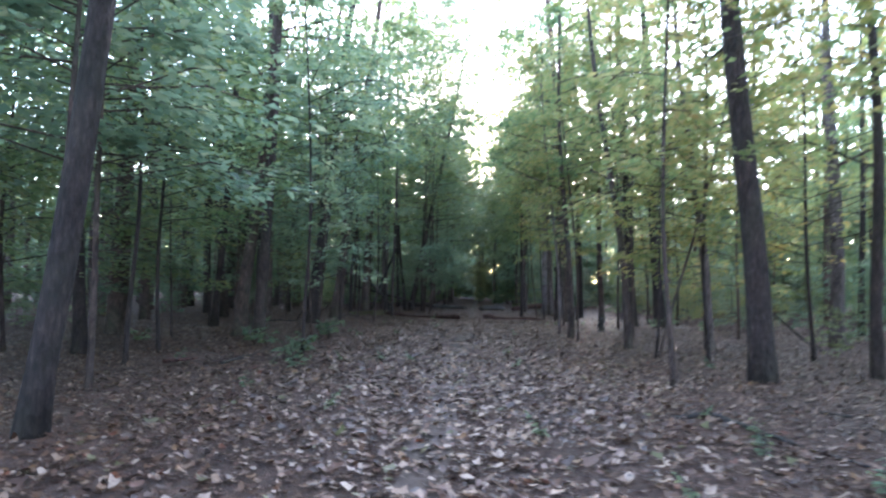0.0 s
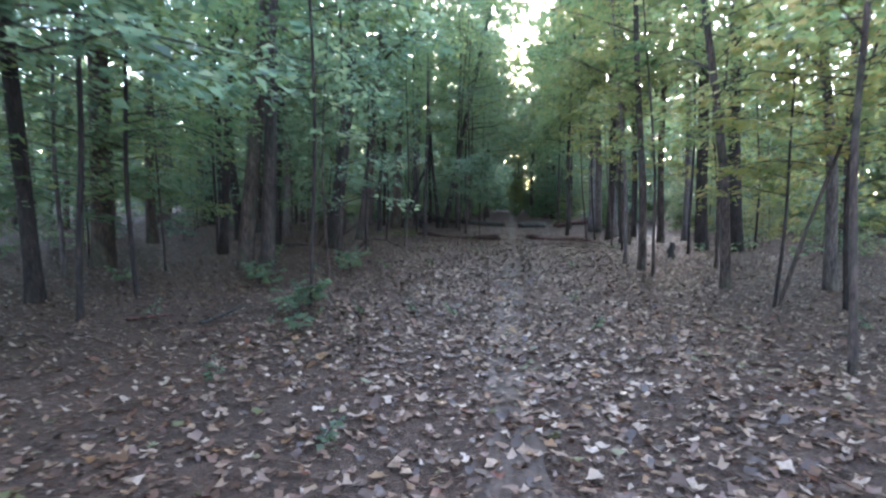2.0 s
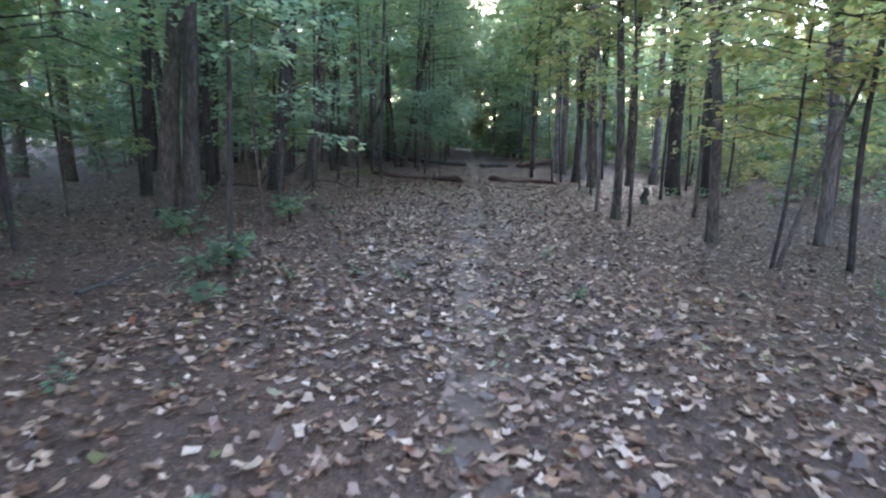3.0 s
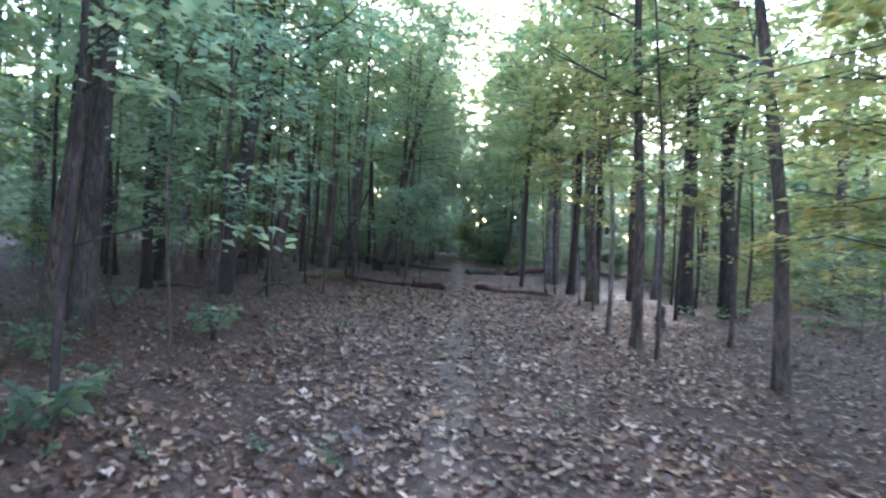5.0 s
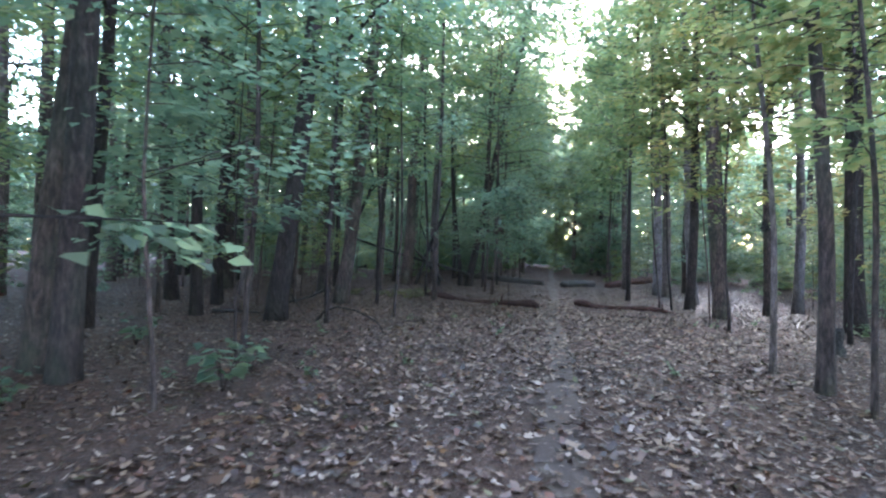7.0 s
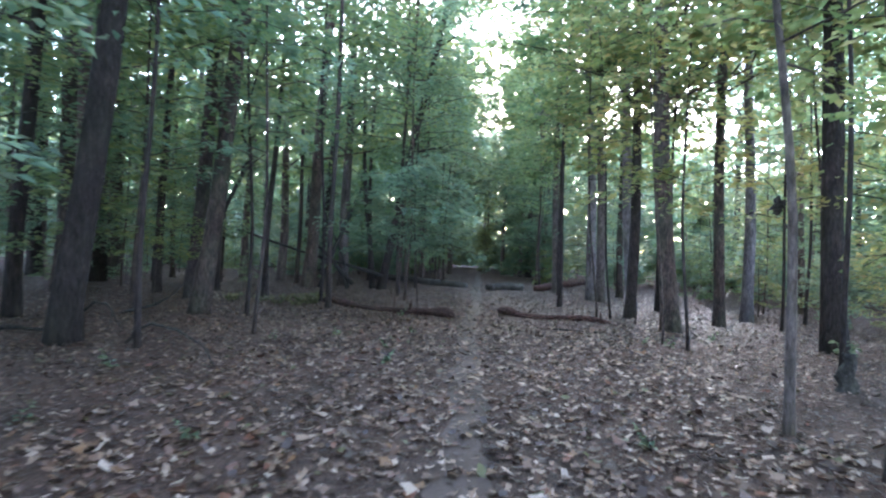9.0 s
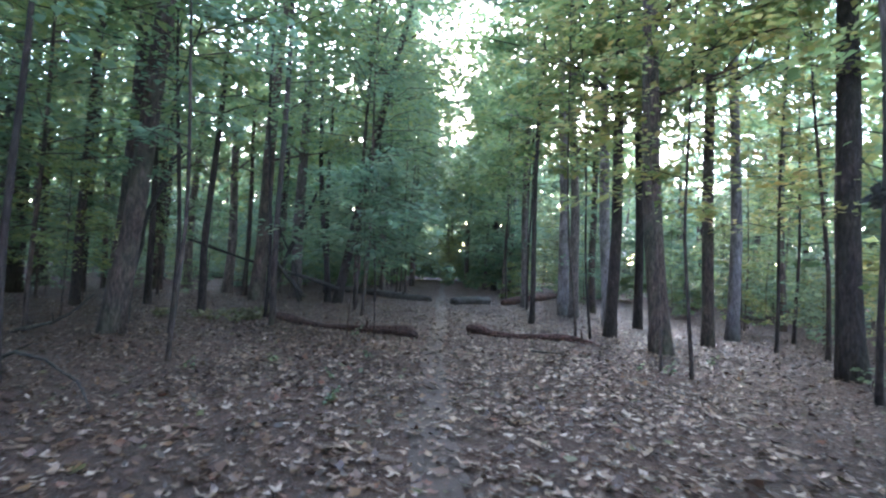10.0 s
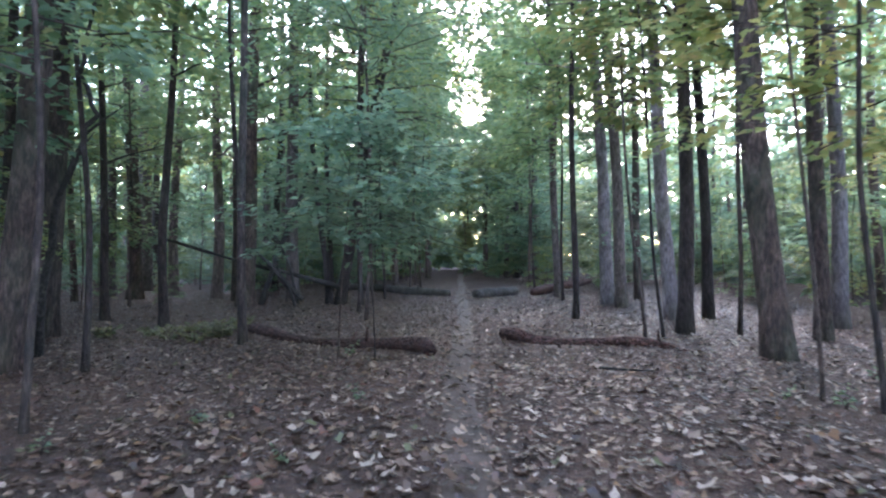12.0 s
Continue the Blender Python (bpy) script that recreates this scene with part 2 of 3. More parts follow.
def spray(rs, start, way, length, count, size, flat=0.26, single=False):
    """Leaves of one drooping side branch, fanned out in a loose flat layer."""
    way = way / np.linalg.norm(way)
    level = np.array([way[1], -way[0], 0.0])
    level /= max(np.linalg.norm(level), 1e-6)
    s = rs.uniform(0.15, 1.0, count) ** 0.8
    half = length * 0.42 * (1.15 - s) * (0.35 + 0.9 * np.sin(s * math.pi))
    w = rs.uniform(-1, 1, count)
    pos = start + way * (s * length)[:, None] + level * (w * half)[:, None]
    pos[:, 2] += -0.22 * length * s ** 2 + rs.normal(0, 0.05 * length, count) - np.abs(w) * half * 0.15
    out = way + level * (np.sign(w) * rs.uniform(0.3, 1.3, count))[:, None] + rs.normal(0, 0.3, (count, 3))
    out[:, 2] -= 0.25
    up = np.array([0, 0, 1.0]) + rs.normal(0, flat, (count, 3))
    return leaf_blades(pos, out, up, size * rs.uniform(0.65, 1.25, count), single=single)


def gather(chunks):
    vs, ts, n = [], [], 0
    for v, t in chunks:
        vs.append(v)
        ts.append(t + n)
        n += len(v)
    return np.concatenate(vs), np.concatenate(ts)


def stem_points(rng, height, lean, wave, steps, bend=0.0, depth=0.12):
    """Centre line of a stem from below the ground up: lean in x, a slow wave, a bend near the top."""
    pts = []
    px, py = rng.uniform(0, 6), rng.uniform(0, 6)
    ly = rng.uniform(-0.02, 0.02)
    for i in range(steps + 1):
        s = i / steps
        z = -depth + (height + depth) * s ** 1.25
        k = min(1.0, z / 2.0) if z > 0 else 0
        pts.append(Vector((lean * z + wave * k * math.sin(z * 0.55 + px) + bend * (z / height) ** 2 * height * 0.2 if z > 0 else 0,
                           ly * z + wave * k * math.sin(z * 0.45 + py), z)))
    return pts


def at_height(pts, z):
    for a, b in zip(pts, pts[1:]):
        if b.z >= z:
            return a.lerp(b, (z - a.z) / max(b.z - a.z, 1e-6))
    return pts[-1]


def trunk_mesh(rng, r, pts, mat, sides=10, flare=1.32, rough=0.065):
    h = pts[-1].z
    radii = []
    for p in pts:
        s = max(p.z, 0) / h
        radii.append(r * ((1 - s) ** 0.8 * 0.92 + 0.08) * (1 + (flare - 1) * math.exp(-max(p.z, 0) / (2.2 * r + 0.02))))
    vs, fs = [], []
    tube(vs, fs, pts, radii, sides, rough, rng)
    return mesh_of("trunk", vs, fs, mat, True)


def limb_mesh(rng, start, way, length, r, mat, twigs=2):
    vs, fs = [], []

    def grow(p, d, ln, rad, level):
        pts = [p]
        q, dd = p.copy(), d.normalized()
        n = 5
        for i in range(n):
            dd = (dd + Vector((rng.uniform(-0.16, 0.16), rng.uniform(-0.16, 0.16), rng.uniform(-0.12, 0.1)))).normalized()
            q = q + dd * ln / n
            pts.append(q.copy())
        tube(vs, fs, pts, [rad * (1 - 0.85 * i / n) for i in range(n + 1)], 5 if level == 0 else 4)
        if level < 1:
            for _ in range(twigs):
                k = rng.randint(2, 4)
                grow(pts[k], (dd + Vector((rng.uniform(-1, 1), rng.uniform(-1, 1), rng.uniform(-0.1, 0.5)))), ln * rng.uniform(0.4, 0.6), rad * 0.45, level + 1)

    grow(start, way, length, r, 0)
    return mesh_of("limb", vs, fs, mat, True)


# ---- trees ----


def tall_tree(seed, r, height, lean, mat, leaf, crown_from, sprays, leaves, size, label, group, wave=0.06, bend=0.0, limbs=5, spread=3.4, sides=10, crown_to=None, single=False, name="tree"):
    """A forest tree: flared trunk, limbs, and a crown of leafy sprays from crown_from upwards."""
    rng, rs = random.Random(seed), np.random.RandomState(seed)
    top = crown_to or height
    root = tagged(new(name), label, "tree", group)
    pts = stem_points(rng, height, lean, wave, 16, bend)
    part("trunk", trunk_mesh(rng, r, pts, mat, sides), root)
    for i in range(limbs):
        z = crown_from * 0.85 + (top * 0.9 - crown_from * 0.85) * (i + rng.uniform(0, 0.8)) / limbs
        a = rng.uniform(0, 2 * math.pi)
        p = at_height(pts, z)
        part("limb", limb_mesh(rng, p, Vector((math.cos(a), math.sin(a), rng.uniform(0.15, 0.7))), spread * rng.uniform(0.6, 1.0), max(0.012, r * 0.28 * (1 - z / height) + 0.01), mat), root)
    chunks = []
    for i in range(sprays):
        f = (i + rng.random()) / sprays
        z = crown_from + (top - crown_from) * f
        a = rng.uniform(0, 2 * math.pi)
        p = np.array(at_height(pts, z))
        reach = spread * (0.55 + 0.6 * math.sin(math.pi * min(1, f * 0.85 + 0.15))) * rng.uniform(0.35, 1.0)
        d = np.array([math.cos(a), math.sin(a), rng.uniform(-0.1, 0.45)])
        chunks.append(spray(rs, p + d * reach * rng.uniform(0.0, 0.45), d, reach, leaves, size, single=single))
    v, t = gather(chunks)
    part("crown", tri_mesh("crown", v, t, leaf), root)
    return root


def understory(seed, r, height, lean, mat, leaf, low, sprays, leaves, size, label, group, wave=0.09, bend=0.0, spread=1.7, split=False, single=False, name="sapling"):
    """A thin young tree with flat layers of leaves on long side branches."""
    rng, rs = random.Random(seed), np.random.RandomState(seed)
    root = tagged(new(name), label, "young tree", group)
    pts = stem_points(rng, height, lean, wave, 14, bend, 0.08)
    part("trunk", trunk_mesh(rng, r, pts, mat, 7, 1.3, 0.03), root)
    vs, fs, chunks = [], [], []
    for i in range(sprays):
        f = (i + rng.random()) / sprays
        z = low + (height - low) * f
        a = rng.uniform(0, 2 * math.pi)
        p = at_height(pts, z)
        reach = spread * (0.75 + 0.45 * math.sin(math.pi * (0.1 + 0.8 * f)) - 0.3 * f) * rng.uniform(0.4, 1.25)
        d = Vector((math.cos(a), math.sin(a), rng.uniform(0.05, 0.4)))
        mid = p + d * reach * 0.5
        tip = p + d * reach - Vector((0, 0, 0.2 * reach))
        tube(vs, fs, [p, mid, tip], [max(0.005, r * 0.3), r * 0.18 + 0.002, 0.003], 4)
        if split:
            part("branch", mesh_of("branch", vs, fs, mat, True), root)
            vs, fs = [], []
        chunks.append(spray(rs, np.array(p), np.array(d), reach, leaves, size, single=single))
    if not split:
        part("branchwork", mesh_of("branchwork", vs, fs, mat, True), root)["kind"] = "stuff"
    v, t = gather(chunks)
    part("crown", tri_mesh("crown", v, t, leaf), root)
    return root


def put(ob, x, y, turn=0.0, z=None):
    ob.matrix_basis = pose(x, y, ground_z(x, y) if z is None else z, 0, 0, turn)
    return ob


# ---- ground ----


def build_ground():
    fine_x = [i * 0.35 for i in range(-46, 47)]
    xs = [-600, -300, -150, -80, -50, -35, -26, -20] + fine_x + [20, 26, 35, 50, 80, 150, 300, 600]
    fine_y = [i * 0.35 for i in range(-20, 150)]
    ys = [-600, -300, -150, -80, -40, -20, -12] + fine_y + [58, 66, 78, 95, 120, 170, 300, 600]
    vs = [(x, y, ground_z(x, y)) for y in ys for x in xs]
    w = len(xs)
    fs = [(j * w + i, j * w + i + 1, (j + 1) * w + i + 1, (j + 1) * w + i) for j in range(len(ys) - 1) for i in range(w - 1)]
    return tagged(new("ground", mesh_of("ground", vs, fs, FLOOR, True)), "brown forest floor of leaf mould under trees", "ground", "", "structure")


def build_trail():
    rng = random.Random(5)
    vs, fs = [], []
    n = 0
    y = -6.0
    while y < 75:
        half = 0.22 + 0.1 * noise.noise(Vector((y * 0.6, 0, 0))) + 0.05 * noise.noise(Vector((y * 2.3, 4, 0)))
        c = trail_x(y) + 0.08 * noise.noise(Vector((y * 0.8, 9, 0)))
        for k in range(7):
            u = k / 6 * 2 - 1
            x = c + u * half * (1 + rng.uniform(-0.22, 0.22) * abs(u))
            vs.append((x, y, ground_z(x, y) + 0.008 * (1 - u * u) - 0.006 * abs(u) ** 6))
        if n:
            for k in range(6):
                a = (n - 1) * 7 + k
                fs.append((a, a + 1, a + 8, a + 7))
        n += 1
        y += 0.18 if y < 35 else 0.6
    return tagged(new("path", mesh_of("path", vs, fs, SOIL, True)), "narrow trodden footpath of pale grey-brown soil", "path", "", "structure")


GROUND = build_ground()
build_trail()

# ---- standing trees along the walk: x, y, radius, lean, kind ----
TREES = [
    (-2.81, 4.71, 0.108, 0.12, "dark"), (-7.2, 10.1, 0.115, -0.1, "dark"), (-9.6, 13.9, 0.22, 0.03, "brown"), (-8.85, 17.2, 0.11, 0.05, "dark"),
    (-6.5, 14.5, 0.155, 0.085, "brown"), (-5.8, 14.25, 0.14, 0.02, "brown"), (-13.4, 20.0, 0.16, 0.0, "brown"),
    (4.53, 10.08, 0.17, -0.055, "dark"), (3.16, 14.52, 0.085, -0.104, "brown"), (1.95, 17.11, 0.085, -0.045, "brown"), (6.61, 11.16, 0.095, -0.003, "dark"),
    (4.45, 23.9, 0.185, -0.042, "dark"), (5.4, 23.6, 0.195, -0.047, "dark"), (-6.72, 19.54, 0.185, 0.103, "dark"), (-7.45, 23.7, 0.18, 0.116, "brown"),
    (-9.6, 26.7, 0.18, 0.06, "brown"), (-8.26, 28.1, 0.093, 0.02, "dark"), (-9.3, 33.4, 0.22, 0.048, "brown"), (-13.66, 24.4, 0.14, -0.04, "dark"),
    (-13.05, 26.25, 0.26, -0.03, "brown"), (2.15, 25.9, 0.18, -0.066, "brown"), (1.68, 28.84, 0.135, 0.0, "dark"), (3.65, 28.0, 0.125, -0.025, "brown"),
    (2.9, 31.7, 0.12, -0.034, "dark"), (1.38, 34.5, 0.16, -0.045, "grey"), (1.1, 35.06, 0.18, -0.047, "pale"), (2.03, 31.34, 0.155, -0.062, "pale"),
    (-10.5, 29.3, 0.095, -0.018, "dark"), (-14.6, 35.9, 0.23, -0.03, "brown"), (-8.62, 19.61, 0.115, 0.0, "dark"), (-17.0, 32.0, 0.18, 0.014, "dark"),
    (-6.75, 34.3, 0.15, 0.2, "dark"), (-7.1, 34.4, 0.1, -0.09, "dark"), (-11.3, 21.9, 0.147, -0.1, "dark"), (-15.9, 30.5, 0.33, -0.03, "dark"),
    (-19.2, 31.4, 0.24, -0.025, "dark"), (-18.4, 34.5, 0.28, -0.007, "brown"), (-17.9, 41.0, 0.29, -0.01, "grey"), (5.0, 15.0, 0.1, -0.08, "grey"),
    (4.9, 30.1, 0.145, -0.02, "pale"), (2.3, 37.1, 0.13, -0.023, "brown"), (-0.2, 37.9, 0.13, -0.03, "grey"), (-11.9, 41.2, 0.15, 0.03, "dark"),
]
BARK = {"dark": (BARK_DARK, "dark furrowed bark"), "brown": (BARK_BROWN, "brown rough bark"), "grey": (BARK_GREY, "smooth grey bark"), "pale": (BARK_PALE, "pale grey bark"),
        "greybend": (BARK_GREY, "grey bark, leaning stem")}
for i, (x, y, r, lean, kind) in enumerate(TREES):
    mat, words = BARK[kind]
    autumn = x > 1.0 and y < 27
    big = r > 0.1
    leaf = LEAF_AUTUMN if autumn and i % 3 else LEAF_GREEN
    size_word = "tall" if big else "slender"
    tree = tall_tree(100 + i, r * 1.04, 21 if big else 12, lean, mat, leaf, 5.5 if big else 4.0, (30 if y < 22 else 46) if big else 20, (84 if y < 30 else 60), (0.15 if y < 22 else 0.19) if big else 0.14,
                     f"{size_word} forest tree with {words} and {'turning' if leaf is LEAF_AUTUMN else 'green'} leaves", "trees along the path", 0.05 if big else 0.09,
                     limbs=5, spread=3.2 if big else 2.2, sides=14 if big else 10, crown_to=10.5 if y < 22 else (12.5 if big else None))
    put(tree, x, y)

# thin young stems beside the path: x, y, radius, lean, height, lowest branch, kind
SAPLINGS = [
    (3.08, 9.13, 0.039, -0.019, 8.0, 2.6, "autumn"), (3.45, 12.75, 0.029, 0.05, 5.0, 1.6, "autumn"), (3.5, 12.7, 0.033, 0.24, 6.5, 2.0, "autumn"),
    (-3.07, 10.74, 0.034, -0.02, 8.5, 2.4, "green"), (2.1, 16.17, 0.034, -0.063, 8.0, 2.2, "autumn"), (1.66, 18.2, 0.045, -0.068, 9.0, 3.0, "pale"),
    (1.56, 23.4, 0.023, -0.067, 6.5, 2.2, "autumn"), (1.88, 23.0, 0.030, -0.033, 7.5, 2.5, "autumn"), (5.43, 26.6, 0.049, -0.06, 8.5, 2.6, "autumn"),
    (6.35, 30.1, 0.049, 0.0, 8.0, 2.4, "autumn"), (0.76, 27.6, 0.030, -0.07, 9.0, 3.4, "autumn"), (1.11, 27.9, 0.030, -0.085, 9.0, 3.4, "autumn"),
    (-4.2, 13.8, 0.023, 0.0, 6.0, 1.4, "green"), (-4.85, 15.8, 0.018, 0.0, 5.0, 1.4, "green"),
    (-5.05, 21.55, 0.033, 0.02, 8.5, 2.6, "green"), (4.9, 27.6, 0.041, 0.0, 8.0, 2.4, "autumn"), (-3.75, 25.3, 0.011, 0.03, 3.4, 1.5, "green"),
    (-3.2, 25.2, 0.010, -0.02, 3.2, 1.4, "green"),
]
for i, (x, y, r, lean, h, low, kind) in enumerate(SAPLINGS):
    leaf = {"autumn": LEAF_AUTUMN, "green": LEAF_TEAL, "pale": LEAF_AUTUMN}[kind]
    mat = BARK_GREY if kind == "pale" else (BARK_BROWN, BARK_DARK)[i % 2]
    words = "thin young tree with yellowing leaves on long side branches" if leaf is LEAF_AUTUMN else "thin young tree with flat layers of green leaves"
    tree = put(understory(300 + i, r, h, lean, mat, leaf, low, 26, 60, 0.13, words, "young trees along the path", split=True), x, y)
    if (x, y) == (-3.07, 10.74):
        # its low bough of pale broad leaves beside the path
        vs, fs = [], []
        tube(vs, fs, [Vector((0.02, 0, 1.35)), Vector((0.5, 0.5, 1.6)), Vector((1.25, 0.98, 1.6))], [0.012, 0.008, 0.003], 5)
        part("branch", mesh_of("branch", vs, fs, mat, True), tree)
        v, t = spray(np.random.RandomState(3), np.array([0.55, 0.5, 1.62]), np.array([1.0, 0.6, 0.03]), 0.85, 24, 0.115)
        part("bough_leaves", tri_mesh("bough_leaves", v, t, LEAF_TEAL), tree)

# young trees with wide boughs that hang towards the path: x, y, height, lowest branch, spread, turning leaves
BROAD = [
    (-5.33, 31.5, 18, 5.5, 4.0, 0), (-5.92, 36.5, 19, 5.5, 4.0, 0), (-6.1, 41.5, 11.9, 2.0, 2.2, 0), (-6.4, 27.6, 15.5, 5.0, 4.3, 0), (-4.7, 30.0, 13, 4.2, 3.6, 0), (-5.6, 9.3, 9, 3.0, 3.0, 0), (-7.0, 47.0, 13, 2.0, 2.3, 0),
    (-0.98, 42.5, 13, 3.6, 2.8, 0), (-1.2, 47.5, 13, 2.0, 2.6, 0), (-0.12, 36.4, 13, 4.0, 2.8, 0), (-5.03, 16.2, 9, 3.2, 3.0, 0), (-6.48, 23.9, 9, 3.6, 3.0, 0),
    (-4.18, 6.9, 7.5, 2.5, 2.6, 0), (-6.22, 11.0, 8, 2.2, 3.0, 0), (3.67, 17.9, 8.5, 2.7, 2.8, 1), (4.47, 12.9, 8.0, 2.6, 2.8, 1), (5.95, 8.2, 8.0, 2.7, 2.8, 1),
    (3.73, 22.0, 12, 4.6, 3.0, 1), (2.54, 28.6, 14, 5.0, 3.2, 1), (-8.34, 9.6, 8, 1.4, 3.0, 0), (-8.43, 23.0, 9, 2.6, 3.0, 0), (6.63, 13.6, 8, 1.8, 3.0, 1),
    (-3.39, 5.4, 7, 2.7, 2.2, 0), (-7.55, 6.4, 8, 1.6, 2.8, 0), (6.64, 18.5, 8, 1.4, 2.8, 1), (-9.48, 13.8, 8, 1.5, 3.0, 0), (-9.52, 19.5, 8, 1.5, 3.0, 0), (6.18, 24.5, 8, 1.4, 3.0, 1), (-0.22, 39.8, 20, 6.0, 4.0, 0), (-9.2, 17.5, 10, 2.5, 3.2, 0), (-6.42, 6.0, 9, 2.6, 3.0, 0), (-5.63, 19.6, 10, 4.2, 2.8, 0), (-6.18, 44.2, 15, 3.5, 3.5, 0),
]
for i, (x, y, h, low, reach, turning) in enumerate(BROAD):
    leaf = LEAF_AUTUMN if turning else (LEAF_TEAL, LEAF_GREEN)[i % 2]
    put(understory(400 + i, 0.045, h, 0.02 * (-1) ** i, (BARK_BROWN, BARK_DARK)[i % 2], leaf, low, 38 if h < 12 else (62 if h < 16 else 92), (88 if x < 0 and y < 16 else 62) if h < 12 else (90 if y < 40 else 60), 0.15 if y < 34 else 0.18,
                   "young tree with wide leafy boughs turning yellow" if turning else "young tree with wide green boughs in flat layers", "wide young trees", spread=reach, split=True), x, y)

# ---- the woods around: kinds built once, then repeated ----
rng = random.Random(21)
TAKEN = [(t[0], t[1]) for t in TREES] + [(s[0], s[1]) for s in SAPLINGS + BROAD]


def free(x, y, gap):
    return all((x - a) ** 2 + (y - b) ** 2 > gap * gap for a, b in TAKEN)


def scatter(kinds, count, area, gap, near, scale):
    """Copies of the kinds spread over area, clear of the path by near(y) metres."""
    made = tries = 0
    while made < count and tries < 40000:
        tries += 1
        x, y = rng.uniform(area[0], area[1]), rng.uniform(area[2], area[3])
        if abs(x - trail_x(y)) < near(x, y) or not free(x, y, gap):
            continue
        k = kinds(x, y)
        s = rng.uniform(*scale)
        m = pose(x, y, ground_z(x, y), 0, 0, rng.uniform(0, 360)) @ Matrix.Scale(s, 4)
        if k.get("set"):
            copy_thing(k, m)
        else:
            k.matrix_basis = m
            k["set"] = 1
        TAKEN.append((x, y))
        made += 1


far_kinds, mid_kinds = [], []
for i in range(8):
    mat = (BARK_DARK, BARK_BROWN, BARK_GREY, BARK_BROWN)[i % 4]
    leaf = (LEAF_GREEN, LEAF_AUTUMN, LEAF_GREEN, LEAF_TEAL)[i % 4]
    words = f"tall forest tree with {('dark', 'brown', 'grey', 'brown')[i % 4]} bark and {'turning' if i % 4 == 1 else 'green'} leaves"
    far_kinds.append(tall_tree(500 + i, rng.uniform(0.12, 0.26), rng.uniform(17, 22), rng.uniform(-0.03, 0.03), mat, leaf, rng.uniform(5.0, 7.5), 32, 56, 0.43,
                               words, "far trees of the wood", limbs=2, spread=3.8, sides=8, crown_to=14.5, single=True))
    mid_kinds.append(tall_tree(550 + i, rng.uniform(0.09, 0.2), rng.uniform(16, 20), rng.uniform(-0.03, 0.03), mat, leaf, rng.uniform(3.6, 5.4), 30, 64, 0.21,
                               words, "trees of the wood", limbs=4, spread=3.0, sides=8, crown_to=12.5))
young_kinds = []
for i in range(8):
    leaf = (LEAF_TEAL, LEAF_AUTUMN, LEAF_GREEN, LEAF_TEAL)[i % 4]
    young_kinds.append(understory(600 + i, rng.uniform(0.025, 0.05), rng.uniform(5.5, 9), rng.uniform(-0.06, 0.06), (BARK_BROWN, BARK_GREY)[i % 2], leaf, rng.uniform(0.8, 1.6), 36, 60, 0.165,
                                  f"thin young tree in the wood with {'turning' if i % 4 == 1 else 'green'} leaves in flat layers", "young trees of the wood", spread=2.1))


thicket_kinds = [understory(750 + i, 0.018, 2.6, 0.0, BARK_BROWN, (LEAF_TEAL, LEAF_AUTUMN, LEAF_GREEN)[i], 0.25, 26, 40, 0.13,
                            "low leafy thicket on the forest floor", "thickets", spread=1.2, name="bush") for i in range(3)]
bush_kinds = [understory(770 + i, 0.02, 3.0, 0.0, BARK_BROWN, (LEAF_TEAL, LEAF_GREEN)[i % 2], 0.2, 28, 44, 0.24,
                         "bushy undergrowth under the trees", "undergrowth", spread=1.7, single=True, name="bush") for i in range(4)]
low_kinds = []
for i in range(5):
    low_kinds.append(understory(700 + i, rng.uniform(0.04, 0.06), rng.uniform(7, 9), rng.uniform(-0.05, 0.05), (BARK_BROWN, BARK_GREY)[i % 2], (LEAF_TEAL, LEAF_GREEN)[i % 2], 0.5, 40, 60, 0.36,
                                "bushy young tree far off, green to the ground", "far young trees", spread=2.6, single=True))


def far_kind(x, y):
    return far_kinds[rng.choice([1, 5, 0, 2]) if x > 3 and y < 30 else rng.choice([0, 2, 3, 4, 6, 7])]


def mid_kind(x, y):
    return mid_kinds[rng.choice([1, 5, 0, 2]) if x > 3 and y < 30 else rng.choice([0, 2, 3, 4, 6, 7])]


def young_kind(x, y):
    return young_kinds[rng.choice([1, 5, 1, 2]) if x > 2 and y < 28 else rng.choice([0, 2, 3, 4, 6, 7])]


def thicket_kind(x, y):
    return thicket_kinds[rng.choice([0, 1, 2]) if x > 0 else rng.choice([0, 2])]


def bush_kind(x, y):
    return rng.choice(bush_kinds)


def low_kind(x, y):
    return rng.choice(low_kinds)


scatter(mid_kind, 46, (-26, -4, 4, 42), 1.6, lambda x, y: 7.5 if y < 32 else 3.8, (0.85, 1.15))
scatter(mid_kind, 30, (3, 26, 4, 42), 1.8, lambda x, y: 7.5 if y < 32 else 3.8, (0.85, 1.15))
scatter(far_kind, 36, (-40, -2, 42, 88), 2.0, lambda x, y: 3.4, (0.85, 1.2))
scatter(far_kind, 24, (-8, 38, 44, 88), 2.2, lambda x, y: 3.4, (0.85, 1.2))
# unseen trees behind the start, kept few to let sky light onto the leaves
scatter(mid_kind, 12, (-22, 22, -26, 3), 1.8, lambda x, y: 3.6, (0.85, 1.2))
scatter(young_kind, 40, (-20, -3, 3, 44), 1.1, lambda x, y: 6.5 if y < 34 else 3.0, (0.75, 1.2))
scatter(young_kind, 26, (1, 20, 3, 44), 1.1, lambda x, y: 6.5 if y < 34 else 3.0, (0.75, 1.2))
